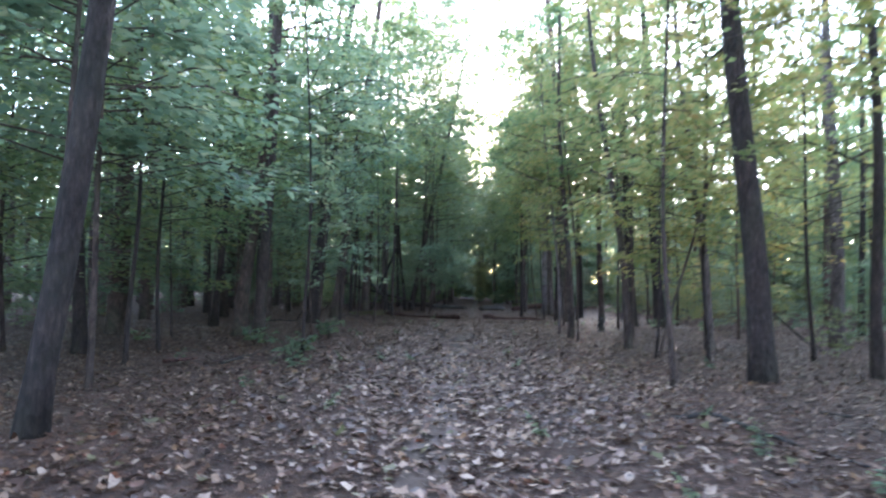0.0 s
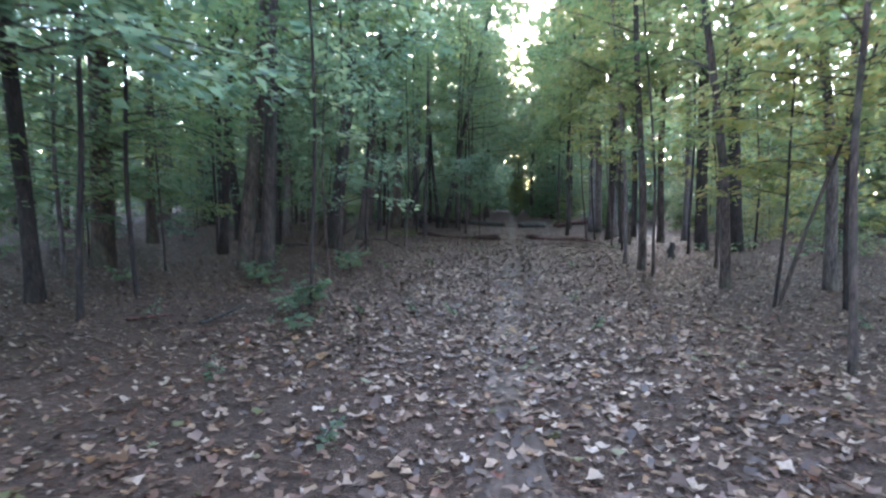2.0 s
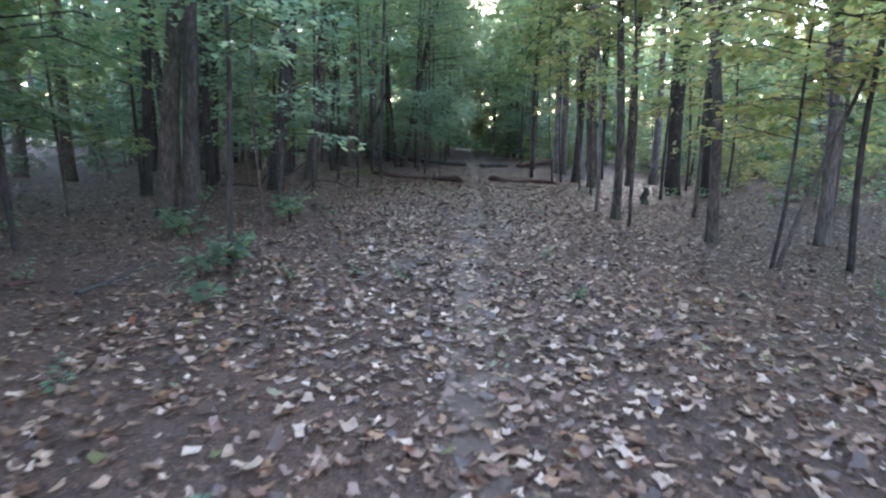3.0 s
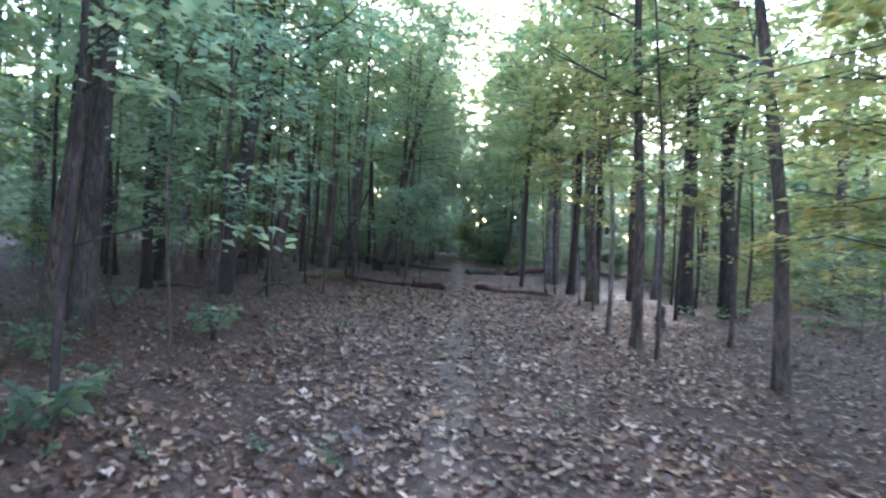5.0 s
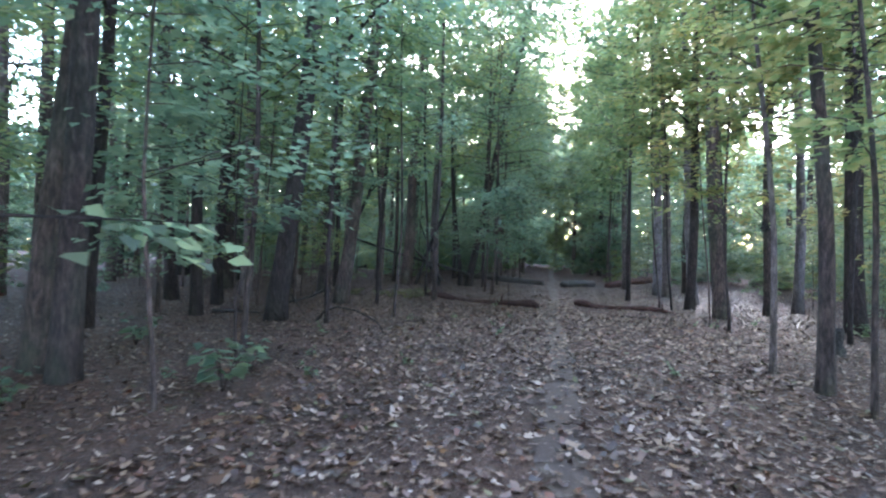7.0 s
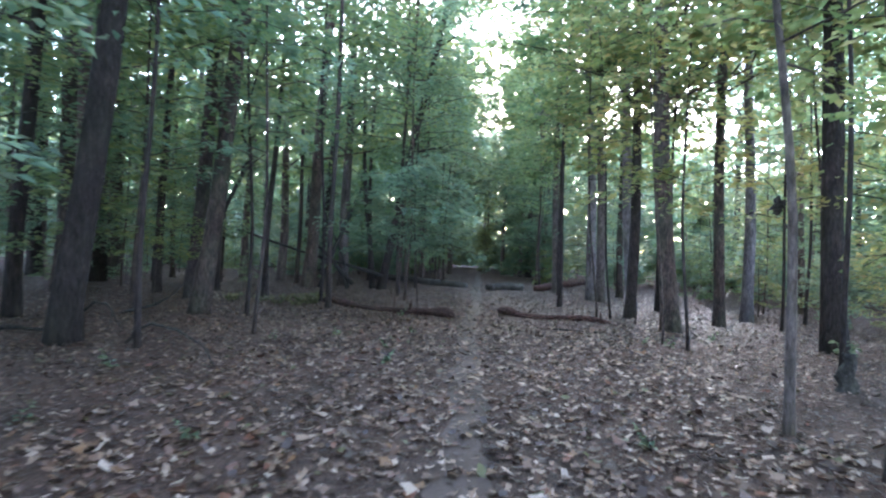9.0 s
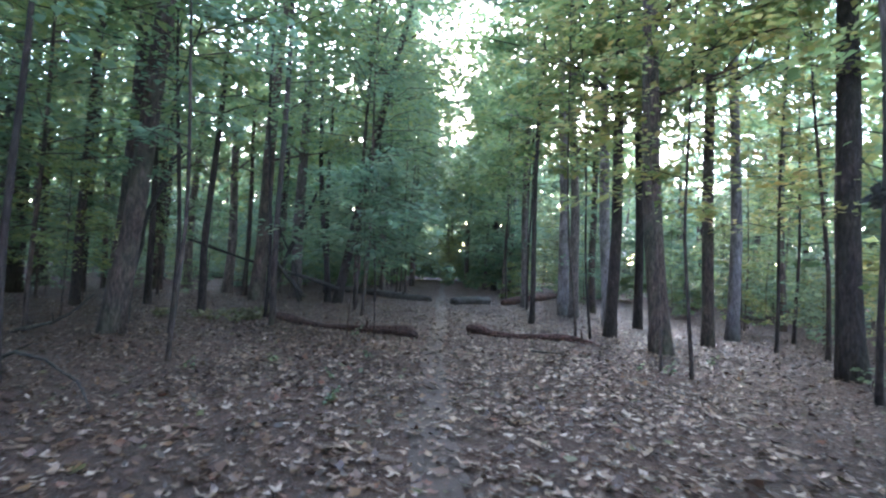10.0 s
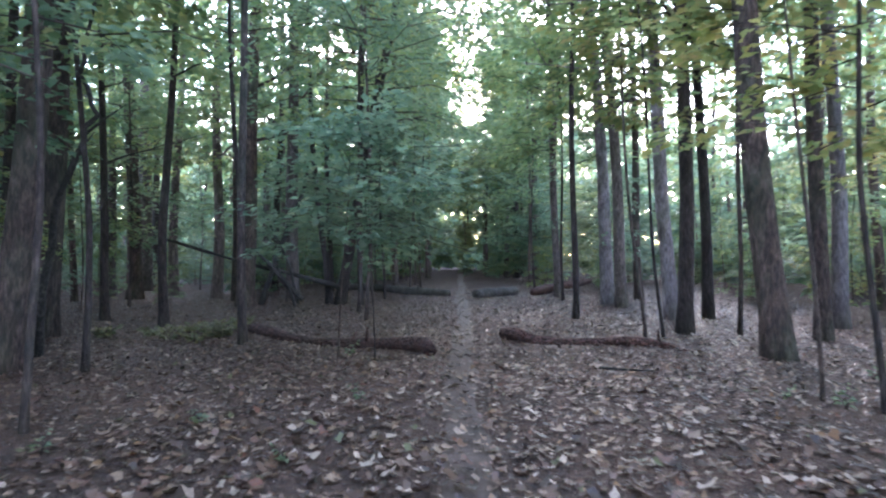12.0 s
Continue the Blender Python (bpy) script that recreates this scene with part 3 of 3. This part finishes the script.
for i, (x, y, h) in enumerate([(-0.9, 53, 15), (-9.2, 51, 16), (-4.37, 61, 9), (-9.85, 59, 17), (-1.8, 64, 15), (-9.66, 66, 14), (-7.45, 76, 12), (-8.18, 47.6, 17), (-5.08, 68, 11.5), (-10.6, 72, 17), (-3.0, 75, 18), (-0.63, 62, 18), (-9.96, 54, 18), (-2.8, 58, 18.5), (-8.1, 57, 18), (-8.3, 80, 15.5), (-1.9, 70, 21), (-10.2, 69, 20)]):
    put(tall_tree(800 + i, 0.16, h, 0.0, (BARK_BROWN, BARK_GREY)[i % 2], (LEAF_GREEN, LEAF_TEAL)[i % 2], 6.2, int(h * 4.6), 60, 0.38, "tree with branches low over the far end of the path", "trees at the end of the path", spread=3.2, sides=8, single=True), x, y)
    TAKEN.append((x, y))
# tall thin trees whose crowns close over the path
for i, (x, y, h, low) in enumerate([(-5.62, 26.2, 17, 7.5), (-5.97, 33.9, 19, 8.5), (-6.43, 40.0, 20, 9), (-0.11, 31.2, 18, 9), (-1.21, 44.8, 20, 9)]):
    put(tall_tree(850 + i, 0.075, h, 0.0, (BARK_BROWN, BARK_DARK)[i % 2], (LEAF_GREEN, LEAF_TEAL)[i % 2], low, 54, 60, 0.22, "slender tall tree with a wide crown over the path", "slender trees over the path", spread=4.6, limbs=5, sides=8), x, y)
    TAKEN.append((x, y))
scatter(thicket_kind, 38, (3, 18, 9, 34), 0.9, lambda x, y: 7.0, (0.6, 1.1))
scatter(thicket_kind, 22, (-20, -6, 6, 34), 0.9, lambda x, y: 8.5, (0.5, 1.0))
scatter(bush_kind, 64, (-6, 22, 36, 66), 0.9, lambda x, y: 4.6 if y < 42 else 2.2, (0.6, 1.1))
scatter(bush_kind, 64, (-26, -4, 38, 66), 0.9, lambda x, y: 4.2 if y < 46 else 2.2, (0.6, 1.1))
scatter(low_kind, 34, (-15, 0, 46, 86), 1.4, lambda x, y: 1.9 if y < 72 else 0.0, (0.7, 1.0))
for y, s in ((60, 0.3), (66, 0.5), (71, 0.7), (77, 0.8), (83, 0.9), (90, 1.1)):
    copy_thing(low_kinds[int(y) % 5], pose(trail_x(y) + 0.4, y, ground_z(trail_x(y), y), 0, 0, y * 7) @ Matrix.Scale(s, 4))
# unseen behind the start, added to hold back some sky light from there
scatter(low_kind, 6, (-16, 16, -26, -10), 2.0, lambda x, y: 3.0, (0.8, 1.2))
scatter(low_kind, 48, (-38, -3, 26, 84), 1.6, lambda x, y: 10 if y < 44 else 3, (0.8, 1.3))
scatter(low_kind, 13, (3, 18, 34, 58), 1.5, lambda x, y: 5.0, (1.0, 1.4))
scatter(low_kind, 28, (-8, 36, 40, 84), 1.8, lambda x, y: 10 if y < 44 else 3, (0.7, 1.1))


def far_woods():
    """Unbroken leaf mass beyond the countable trees."""
    rs = np.random.RandomState(77)
    n = 92000
    a = rs.uniform(0, 2 * math.pi, n)
    d = rs.uniform(86, 112, n)
    z = rs.uniform(0, 1, n) ** 1.3 * (20 + 3 * np.sin(a * 9) + 2 * np.sin(a * 23 + 1))
    pos = np.stack([d * np.cos(a), 20 + d * np.sin(a), z], 1)
    way = rs.normal(0, 1, pos.shape)
    up = np.array([0, 0, 0.8]) + rs.normal(0, 0.9, pos.shape)
    v, t = leaf_blades(pos, way, up, rs.uniform(1.0, 2.2, len(pos)), 0.9, True)
    tagged(new("far_woods", tri_mesh("far_woods", v, t, LEAF_TEAL)), "dense green woods in the distance behind the trees", "woods", "", "stuff")


far_woods()

# ---- fallen logs ----


def log(name, a, b, r0, r1, mat, label, group="", sag=0.0, stubs=2, seed=0, wob=1.0):
    """A fallen stem with knots, uneven girth and broken ends, half sunk in the litter."""
    rng = random.Random(seed)
    a, b = Vector(a), Vector(b)
    root = tagged(new(name), label, "log", group)
    root.location = a
    n = 18
    pts, radii = [], []
    for i in range(n + 1):
        s = i / n
        p = (b - a) * s
        p += Vector((0.07 * math.sin(s * 7 + seed), 0.09 * math.sin(s * 4 + seed * 2), 0.03 * math.sin(s * 8 + seed) - sag * math.sin(math.pi * s))) * (wob if 0 < i < n or wob == 1.0 else 0.3)
        pts.append(p)
        radii.append((r0 + (r1 - r0) * s) * (1 + 0.1 * math.sin(s * 17 + seed) + 0.09 * math.sin(s * 7 + 2 * seed) + rng.uniform(-0.06, 0.06)) * (0.82 if i in (0, n) else 1.0))
    vs, fs = [], []
    tube(vs, fs, pts, radii, 12, 0.12, rng)
    part("stem", mesh_of("stem", vs, fs, mat, True), root)
    for _ in range(stubs):
        k = rng.randint(3, n - 3)
        vs, fs = [], []
        d = Vector((rng.uniform(-0.5, 0.5), rng.uniform(-0.8, 0.8), rng.uniform(0.3, 1)))
        tube(vs, fs, [pts[k], pts[k] + d * 0.16, pts[k] + d * 0.3], [radii[k] * 0.4, radii[k] * 0.3, radii[k] * 0.12], 6, 0.1, rng)
        part("branch_stub", mesh_of("branch_stub", vs, fs, mat, True), root)
    return root


log("fallen_log", (-2.52, 25.55, 0.06), (-6.5, 27.75, 0.05), 0.1, 0.085, LOG_BARK, "rotting reddish-brown fallen log cut at the path", "logs across the path", seed=1, wob=1.8)
log("fallen_log", (-1.6, 27.35, 0.09), (1.1, 26.35, -0.02), 0.115, 0.065, LOG_BARK, "rotting brown fallen log sinking into the leaf litter", "logs across the path", seed=2, wob=1.9)
log("fallen_log", (-4.03, 38.1, 0.1), (-9.1, 41.2, 0.22), 0.17, 0.15, LOG_GREY, "long grey weathered fallen trunk beside the path", "logs across the path", seed=3)
log("fallen_log", (-2.93, 37.2, 0.14), (-1.64, 39.1, 0.14), 0.18, 0.17, LOG_GREY, "short pale grey sawn log at the path", "logs across the path", stubs=0, seed=4)
log("fallen_log", (-1.0, 39.1, 0.12), (1.85, 44.2, 0.4), 0.17, 0.12, LOG_BARK, "dark fallen trunk propped among the trees", "logs across the path", seed=5)
log("fallen_log", (-20.7, 52.0, 0.15), (-14.0, 47.0, 0.2), 0.16, 0.13, LOG_GREY, "far pale fallen trunk on the forest floor", "", seed=6)
log("leaning_pole", (-6.64, 34.05, 0.5), (-12.75, 34.25, 2.07), 0.07, 0.04, DEAD_WOOD, "long dead pole leaning across the other stems", "dead poles", seed=7, wob=0.6)
log("leaning_pole", (-8.99, 33.75, 0.0), (-7.5, 33.75, 3.8), 0.09, 0.05, DEAD_WOOD, "dead dark pole leaning over a fallen stem", "dead poles", seed=8, wob=0.35)
log("leaning_pole", (-7.6, 33.55, 0.2), (-9.15, 33.55, 1.68), 0.085, 0.05, DEAD_WOOD, "thick dead stem leaning against a tree", "dead poles", seed=9, wob=0.3)
log("leaning_pole", (-7.73, 33.50, -0.05), (-8.36, 33.55, 1.16), 0.045, 0.02, DEAD_WOOD, "thin dead pole leaning in a tangle of sticks", "dead poles", seed=11, wob=0.6)
log("leaning_pole", (-7.86, 33.95, 0.0), (-9.01, 34.00, 2.89), 0.04, 0.02, DEAD_WOOD, "thin bent dead pole in a tangle of sticks", "dead poles", sag=-0.25, seed=12, wob=0.8)


def stump(x, y):
    rng = random.Random(3)
    root = tagged(new("stump"), "small dark broken tree stump among dry leaves", "stump")
    vs, fs = [], []
    pts = [Vector((0.01 * i * (i % 3 - 1), 0, -0.1 + i * 0.09)) for i in range(7)]
    tube(vs, fs, pts, [0.16, 0.12, 0.1, 0.092, 0.078, 0.052, 0.015], 11, 0.16, rng)
    for k in range(11):
        vs[5 * 11 + k].z += rng.uniform(-0.08, 0.09)
    part("stump_body", mesh_of("stump_body", vs, fs, DEAD_WOOD, True), root)
    put(root, x, y)


stump(3.0, 20.25)


def fallen_branch(pts, r, mat, label, seed, twigs=3, name="fallen_branch"):
    """A dead branch on the floor, with side twigs."""
    rng = random.Random(seed)
    root = tagged(new(name), label, "branch", "fallen branches")
    line = [Vector(p) for p in pts]
    root.location = line[0]
    base = line[0].copy()
    fine = []
    for a, b in zip(line, line[1:]):
        for k in range(4):
            fine.append(a.lerp(b, k / 4) - base + Vector((rng.uniform(-1, 1), rng.uniform(-1, 1), rng.uniform(-0.5, 0.5))) * r * 0.6)
    fine.append(line[-1] - base)
    n = len(fine) - 1
    vs, fs = [], []
    tube(vs, fs, fine, [r * (1 - 0.7 * i / n) for i in range(n + 1)], 7, 0.1, rng)
    part("stem", mesh_of("stem", vs, fs, mat, True), root)
    for _ in range(twigs):
        k = rng.randint(1, n - 1)
        d = (fine[k + 1] - fine[k]).normalized() + Vector((rng.uniform(-0.8, 0.8), rng.uniform(-0.8, 0.8), rng.uniform(0.0, 0.3)))
        vs, fs = [], []
        ln = rng.uniform(0.25, 0.5)
        tube(vs, fs, [fine[k], fine[k] + d * ln * 0.5, fine[k] + d * ln + Vector((0, 0, -0.03))], [r * 0.4, r * 0.3, r * 0.1], 5)
        part("twig", mesh_of("twig", vs, fs, mat, True), root)


fallen_branch([(2.62, 6.8, 0.03), (3.0, 6.95, 0.08), (3.3, 6.35, 0.06), (3.6, 5.65, 0.04), (4.1, 4.75, 0.03)], 0.03, DEAD_WOOD, "long dead branch lying on the dry leaves", 1)
fallen_branch([(4.31, 7.62, 0.03), (4.55, 7.4, 0.04)], 0.025, DEAD_WOOD, "short dark stick on the dry leaves", 2, 0)
fallen_branch([(-3.8, 9.25, 0.03), (-3.85, 9.95, 0.05), (-3.93, 10.65, 0.03)], 0.025, DEAD_WOOD, "thin dark stick on the dry leaves", 3, 1)
fallen_branch([(-6.01, 19.86, 0.0), (-5.73, 19.7, 0.26), (-5.38, 19.54, 0.37), (-4.95, 19.39, 0.34), (-4.46, 19.23, 0.21), (-4.2, 19.07, 0.0)], 0.024, DEAD_WOOD, "thin dead branch arching over the leaves", 4, 2)
fallen_branch([(-7.89, 21.07, 0.0), (-7.76, 21.02, 0.24), (-7.49, 20.97, 0.44), (-7.22, 20.91, 0.41), (-6.78, 20.8, 0.0)], 0.026, DEAD_WOOD, "thin dead branch bent in a hoop above the leaves", 5, 1)
fallen_branch([(-8.62, 22.9, 0.0), (-7.85, 22.9, 0.22), (-7.5, 22.9, 0.42), (-7.3, 23.05, 0.68)], 0.035, DEAD_WOOD, "crooked dead branch lying against a trunk", 6, 3)
fallen_branch([(-8.6, 20.05, 0.04), (-8.1, 20.2, 0.07), (-7.5, 20.35, 0.04)], 0.045, DEAD_WOOD, "dark rotten branch on the leaves", 10, 1)
fallen_branch([(-7.95, 24.8, -0.05), (-7.8, 24.7, 0.93), (-7.55, 24.7, 2.17), (-7.23, 24.7, 2.98), (-7.02, 24.7, 3.36), (-7.2, 24.7, 3.9), (-7.06, 24.7, 4.7), (-6.73, 24.7, 5.8)], 0.06, DEAD_WOOD, "crooked dark dead stem standing beside a tree", 11, 4, "dead_sapling")
fallen_branch([(-0.3, 24.8, 0.02), (0.3, 24.6, 0.04)], 0.02, DEAD_WOOD, "short stick half hidden in dry leaves", 7, 0)
fallen_branch([(-4.85, 9.25, 0.02), (-4.4, 9.5, 0.05)], 0.04, LOG_BARK, "rotten piece of branch in the leaves", 8, 0)
fallen_branch([(6.6, 15.9, 0.9), (7.1, 15.3, 0.3), (7.4, 14.9, 0.02)], 0.03, DEAD_WOOD, "dead branch propped on the forest floor", 9, 2)

# ---- ferns, shrubs and seedlings ----


def plant(name, seed, stems, height, leaf, leaves, size, label, category, group, droop=0.5):
    """A low plant: arching stems with leaves in rows."""
    rng, rs = random.Random(seed), np.random.RandomState(seed)
    root = tagged(new(name), label, category, group)
    for i in range(stems):
        a = rng.uniform(0, 2 * math.pi)
        d = Vector((math.cos(a), math.sin(a), 0))
        ln = height * rng.uniform(0.7, 1.15)
        pts = [d * ln * droop * s ** 1.4 + Vector((0, 0, ln * (s - 0.35 * droop * s * s) - 0.02)) for s in (0, 0.25, 0.5, 0.75, 1)]
        vs, fs = [], []
        tube(vs, fs, pts, [0.006, 0.005, 0.004, 0.003, 0.002], 4)
        stem = part("stem", mesh_of("stem", vs, fs, BARK_BROWN, True), root)
        s = rs.uniform(0.25, 1, leaves)
        pos = np.array([list(at_height(pts, ln * (k - 0.35 * droop * k * k) - 0.02)) for k in s])
        side = np.array([-d.y, d.x, 0.0]) * np.where(np.arange(leaves) % 2, 1, -1)[:, None]
        v, t = leaf_blades(pos, side + np.array(d) * 0.6 + rs.normal(0, 0.25, (leaves, 3)), np.array([0, 0, 1.0]) + rs.normal(0, 0.3, (leaves, 3)), size * rs.uniform(0.6, 1.2, leaves) * (1.2 - 0.6 * s))
        part("leaves", tri_mesh("leaves", v, t, leaf), root)
    return root


def repeat(kind, places, seed):
    rng = random.Random(seed)
    for i, (x, y) in enumerate(places):
        m = pose(x, y, ground_z(x, y), 0, 0, rng.uniform(0, 360)) @ Matrix.Scale(rng.uniform(0.75, 1.25), 4)
        if i:
            copy_thing(kind, m)
        else:
            kind.matrix_basis = m


rng = random.Random(8)
fern = plant("fern", 31, 7, 0.26, LEAF_FERN, 26, 0.08, "pale green fern with arching fronds", "fern", "ferns", 0.9)
repeat(fern, [(-6.9 - rng.uniform(-0.6, 1.6), 27.6 + rng.uniform(-1.3, 1.0)) for _ in range(14)] + [(-6.5, 26.3), (-7.7, 26.9)], 1)
shrub = plant("shrub", 32, 5, 0.46, LEAF_TEAL, 9, 0.15, "low green shrub with broad leaves", "shrub", "low shrubs", 0.55)
repeat(shrub, [(-3.3, 10.45), (-3.5, 11.55), (-3.15, 10.8), (-4.75, 12.6), (-5.2, 12.9), (-5.5, 13.4), (-4.4, 15.5), (-4.1, 14.6), (-6.9, 16.3), (-7.3, 11.9), (4.2, 23.0), (5.1, 22.8), (5.9, 24.0), (6.4, 21.0)], 2)
seedling = plant("seedling", 33, 3, 0.22, LEAF_TEAL, 7, 0.08, "small green seedling sprouting through dry leaves", "seedling", "seedlings", 0.5)
spots = []
while len(spots) < 34:
    y = rng.uniform(2, 27)
    x = trail_x(y) + rng.choice([-1, -1, 1]) * rng.uniform(0.7, 5)
    spots.append((x, y))
copy_thing(seedling, pose(-2.65, 9.5, ground_z(-2.65, 9.5), 0, 0, 40) @ Matrix.Scale(2.2, 4))
repeat(seedling, spots, 3)



def hanging_leaves(x, y, z):
    """A clump of dead brown leaves caught on a twig of the young tree beside it."""
    rs = np.random.RandomState(6)
    root = tagged(new("dead_leaf_clump"), "dark clump of dead leaves hanging on a twig", "leaves")
    root.location = (x, y, z)
    vs, fs = [], []
    tube(vs, fs, [Vector((-0.16, -0.1, 0.2)), Vector((-0.07, -0.04, 0.14)), Vector((0, 0, 0.03))], [0.006, 0.005, 0.003], 5)
    part("twig", mesh_of("twig", vs, fs, DEAD_WOOD, True), root)
    pos = rs.normal(0, 0.02, (26, 3))
    way = rs.normal(0, 1, (26, 3)) - np.array([0, 0, 0.8])
    v, t = leaf_blades(pos, way, rs.normal(0, 1, (26, 3)), rs.uniform(0.05, 0.1, 26))
    part("dead_leaves", tri_mesh("dead_leaves", v, t, DEAD_WOOD), root)["kind"] = "stuff"


hanging_leaves(1.52, 18.2, 1.96)

# ---- leaf litter ----


def litter_shapes(count, seed, points):
    """Outlines of dry lobed leaves, curled: the centre and the rim points of each."""
    rs = np.random.RandomState(seed)
    shapes = []
    for _ in range(count):
        a = np.linspace(0, 2 * math.pi, points, endpoint=False) + rs.uniform(-0.14, 0.14, points)
        long = rs.uniform(0.7, 1.0)
        rad = np.where(np.arange(points) % 2, rs.uniform(0.34, 0.62, points), rs.uniform(0.75, 1.05, points)) * 0.5
        x, y = rad * np.cos(a), rad * np.sin(a) * long
        curl, twist = rs.uniform(-0.1, 0.6), rs.uniform(-0.6, 0.6)
        z = curl * (x * x + y * y) * 1.6 + twist * x * y + rs.uniform(-0.04, 0.06, points)
        shapes.append(np.concatenate([[[0, 0, 0.0]], np.stack([x, y, z], 1)]))
    return np.array(shapes)


def lay_leaves(shapes, xs, ys, size, rs, lift=0.006):
    """Leaves at random turn and tilt on the ground: points and triangles."""
    n = len(xs)
    sh = shapes[rs.randint(0, len(shapes), n)] * size[:, None, None]
    a, tx, ty = rs.uniform(0, 2 * math.pi, n), rs.normal(0, 0.22, n), rs.normal(0, 0.22, n)
    ca, sa = np.cos(a)[:, None], np.sin(a)[:, None]
    x = sh[:, :, 0] * ca - sh[:, :, 1] * sa
    y = sh[:, :, 0] * sa + sh[:, :, 1] * ca
    z = sh[:, :, 2] + x * tx[:, None] + y * ty[:, None]
    z -= z.min(axis=1, keepdims=True) * 0.8
    gz = np.array([ground_z(p, q) for p, q in zip(xs, ys)])
    v = np.stack([x + xs[:, None], y + ys[:, None], z + (gz + lift + rs.uniform(0, 0.022, n))[:, None]], 2)
    m = sh.shape[1]
    rim = np.arange(1, m)
    fan = np.stack([np.zeros(m - 1, int), rim, np.roll(rim, -1)], 1)
    t = (np.arange(n) * m)[:, None, None] + fan[None]
    return v.reshape(-1, 3), t.reshape(-1, 3)


def build_litter():
    rs = np.random.RandomState(11)
    n = 520000
    xs, ys = rs.uniform(-20, 18, n), rs.uniform(-8, 52, n)
    off = np.abs(xs - np.array([trail_x(y) for y in ys]))
    # thick along the walk, thinning out smoothly to the sides and far ahead
    chance = np.exp(-(np.maximum(off - 3.2, 0) / 6.0) ** 1.5) * np.clip((ys + 8) / 8, 0.12, 1) * np.clip(1.0 - (ys - 25) / 22, 0.06, 1)
    patches = np.array([noise.noise(Vector((x * 0.5, y * 0.5, 12))) for x, y in zip(xs, ys)])
    chance *= np.clip((off - 0.05) / 0.4, np.where(ys < 14, 0.9, 0.66), 1.0) * np.clip(0.95 + 0.5 * patches, 0.4, 1)
    keep = rs.uniform(0, 1, n) < chance
    xs, ys, off = xs[keep], ys[keep], off[keep]
    near = (off < 3.0) & (ys < 25)
    for name, pick, points in (("leaf_litter", near, 7), ("leaf_litter_beyond", ~near, 4)):
        px, py = xs[pick], ys[pick]
        shapes = litter_shapes(24, 4, points)
        v, t = lay_leaves(shapes, px, py, 0.045 + 0.085 * rs.uniform(0, 1, len(px)) ** 1.35, rs)
        ob = part(name, tri_mesh(name, v, t, LITTER), GROUND, "dry brown and pale fallen leaves")
        ob["kind"] = "stuff"
    shapes = litter_shapes(16, 9, 7)
    # the leaves nearest to the path, one by one
    meshes = [tri_mesh("fallen_leaf", *lay_leaves(shapes[i:i + 1], np.zeros(1), np.zeros(1), np.ones(1), rs, 0.0), LITTER) for i in range(16)]
    for i in range(300):
        y = 2.5 + 20 * i / 300 + rs.uniform(-0.1, 0.1)
        x = trail_x(y) + rs.normal(0, 0.55)
        leaf = part("fallen_leaf", meshes[rs.randint(16)], GROUND)
        leaf.matrix_basis = pose(x, y, ground_z(x, y) + 0.03, 0, 0, rs.uniform(0, 360)) @ Matrix.Scale(rs.uniform(0.1, 0.17), 4)


build_litter()
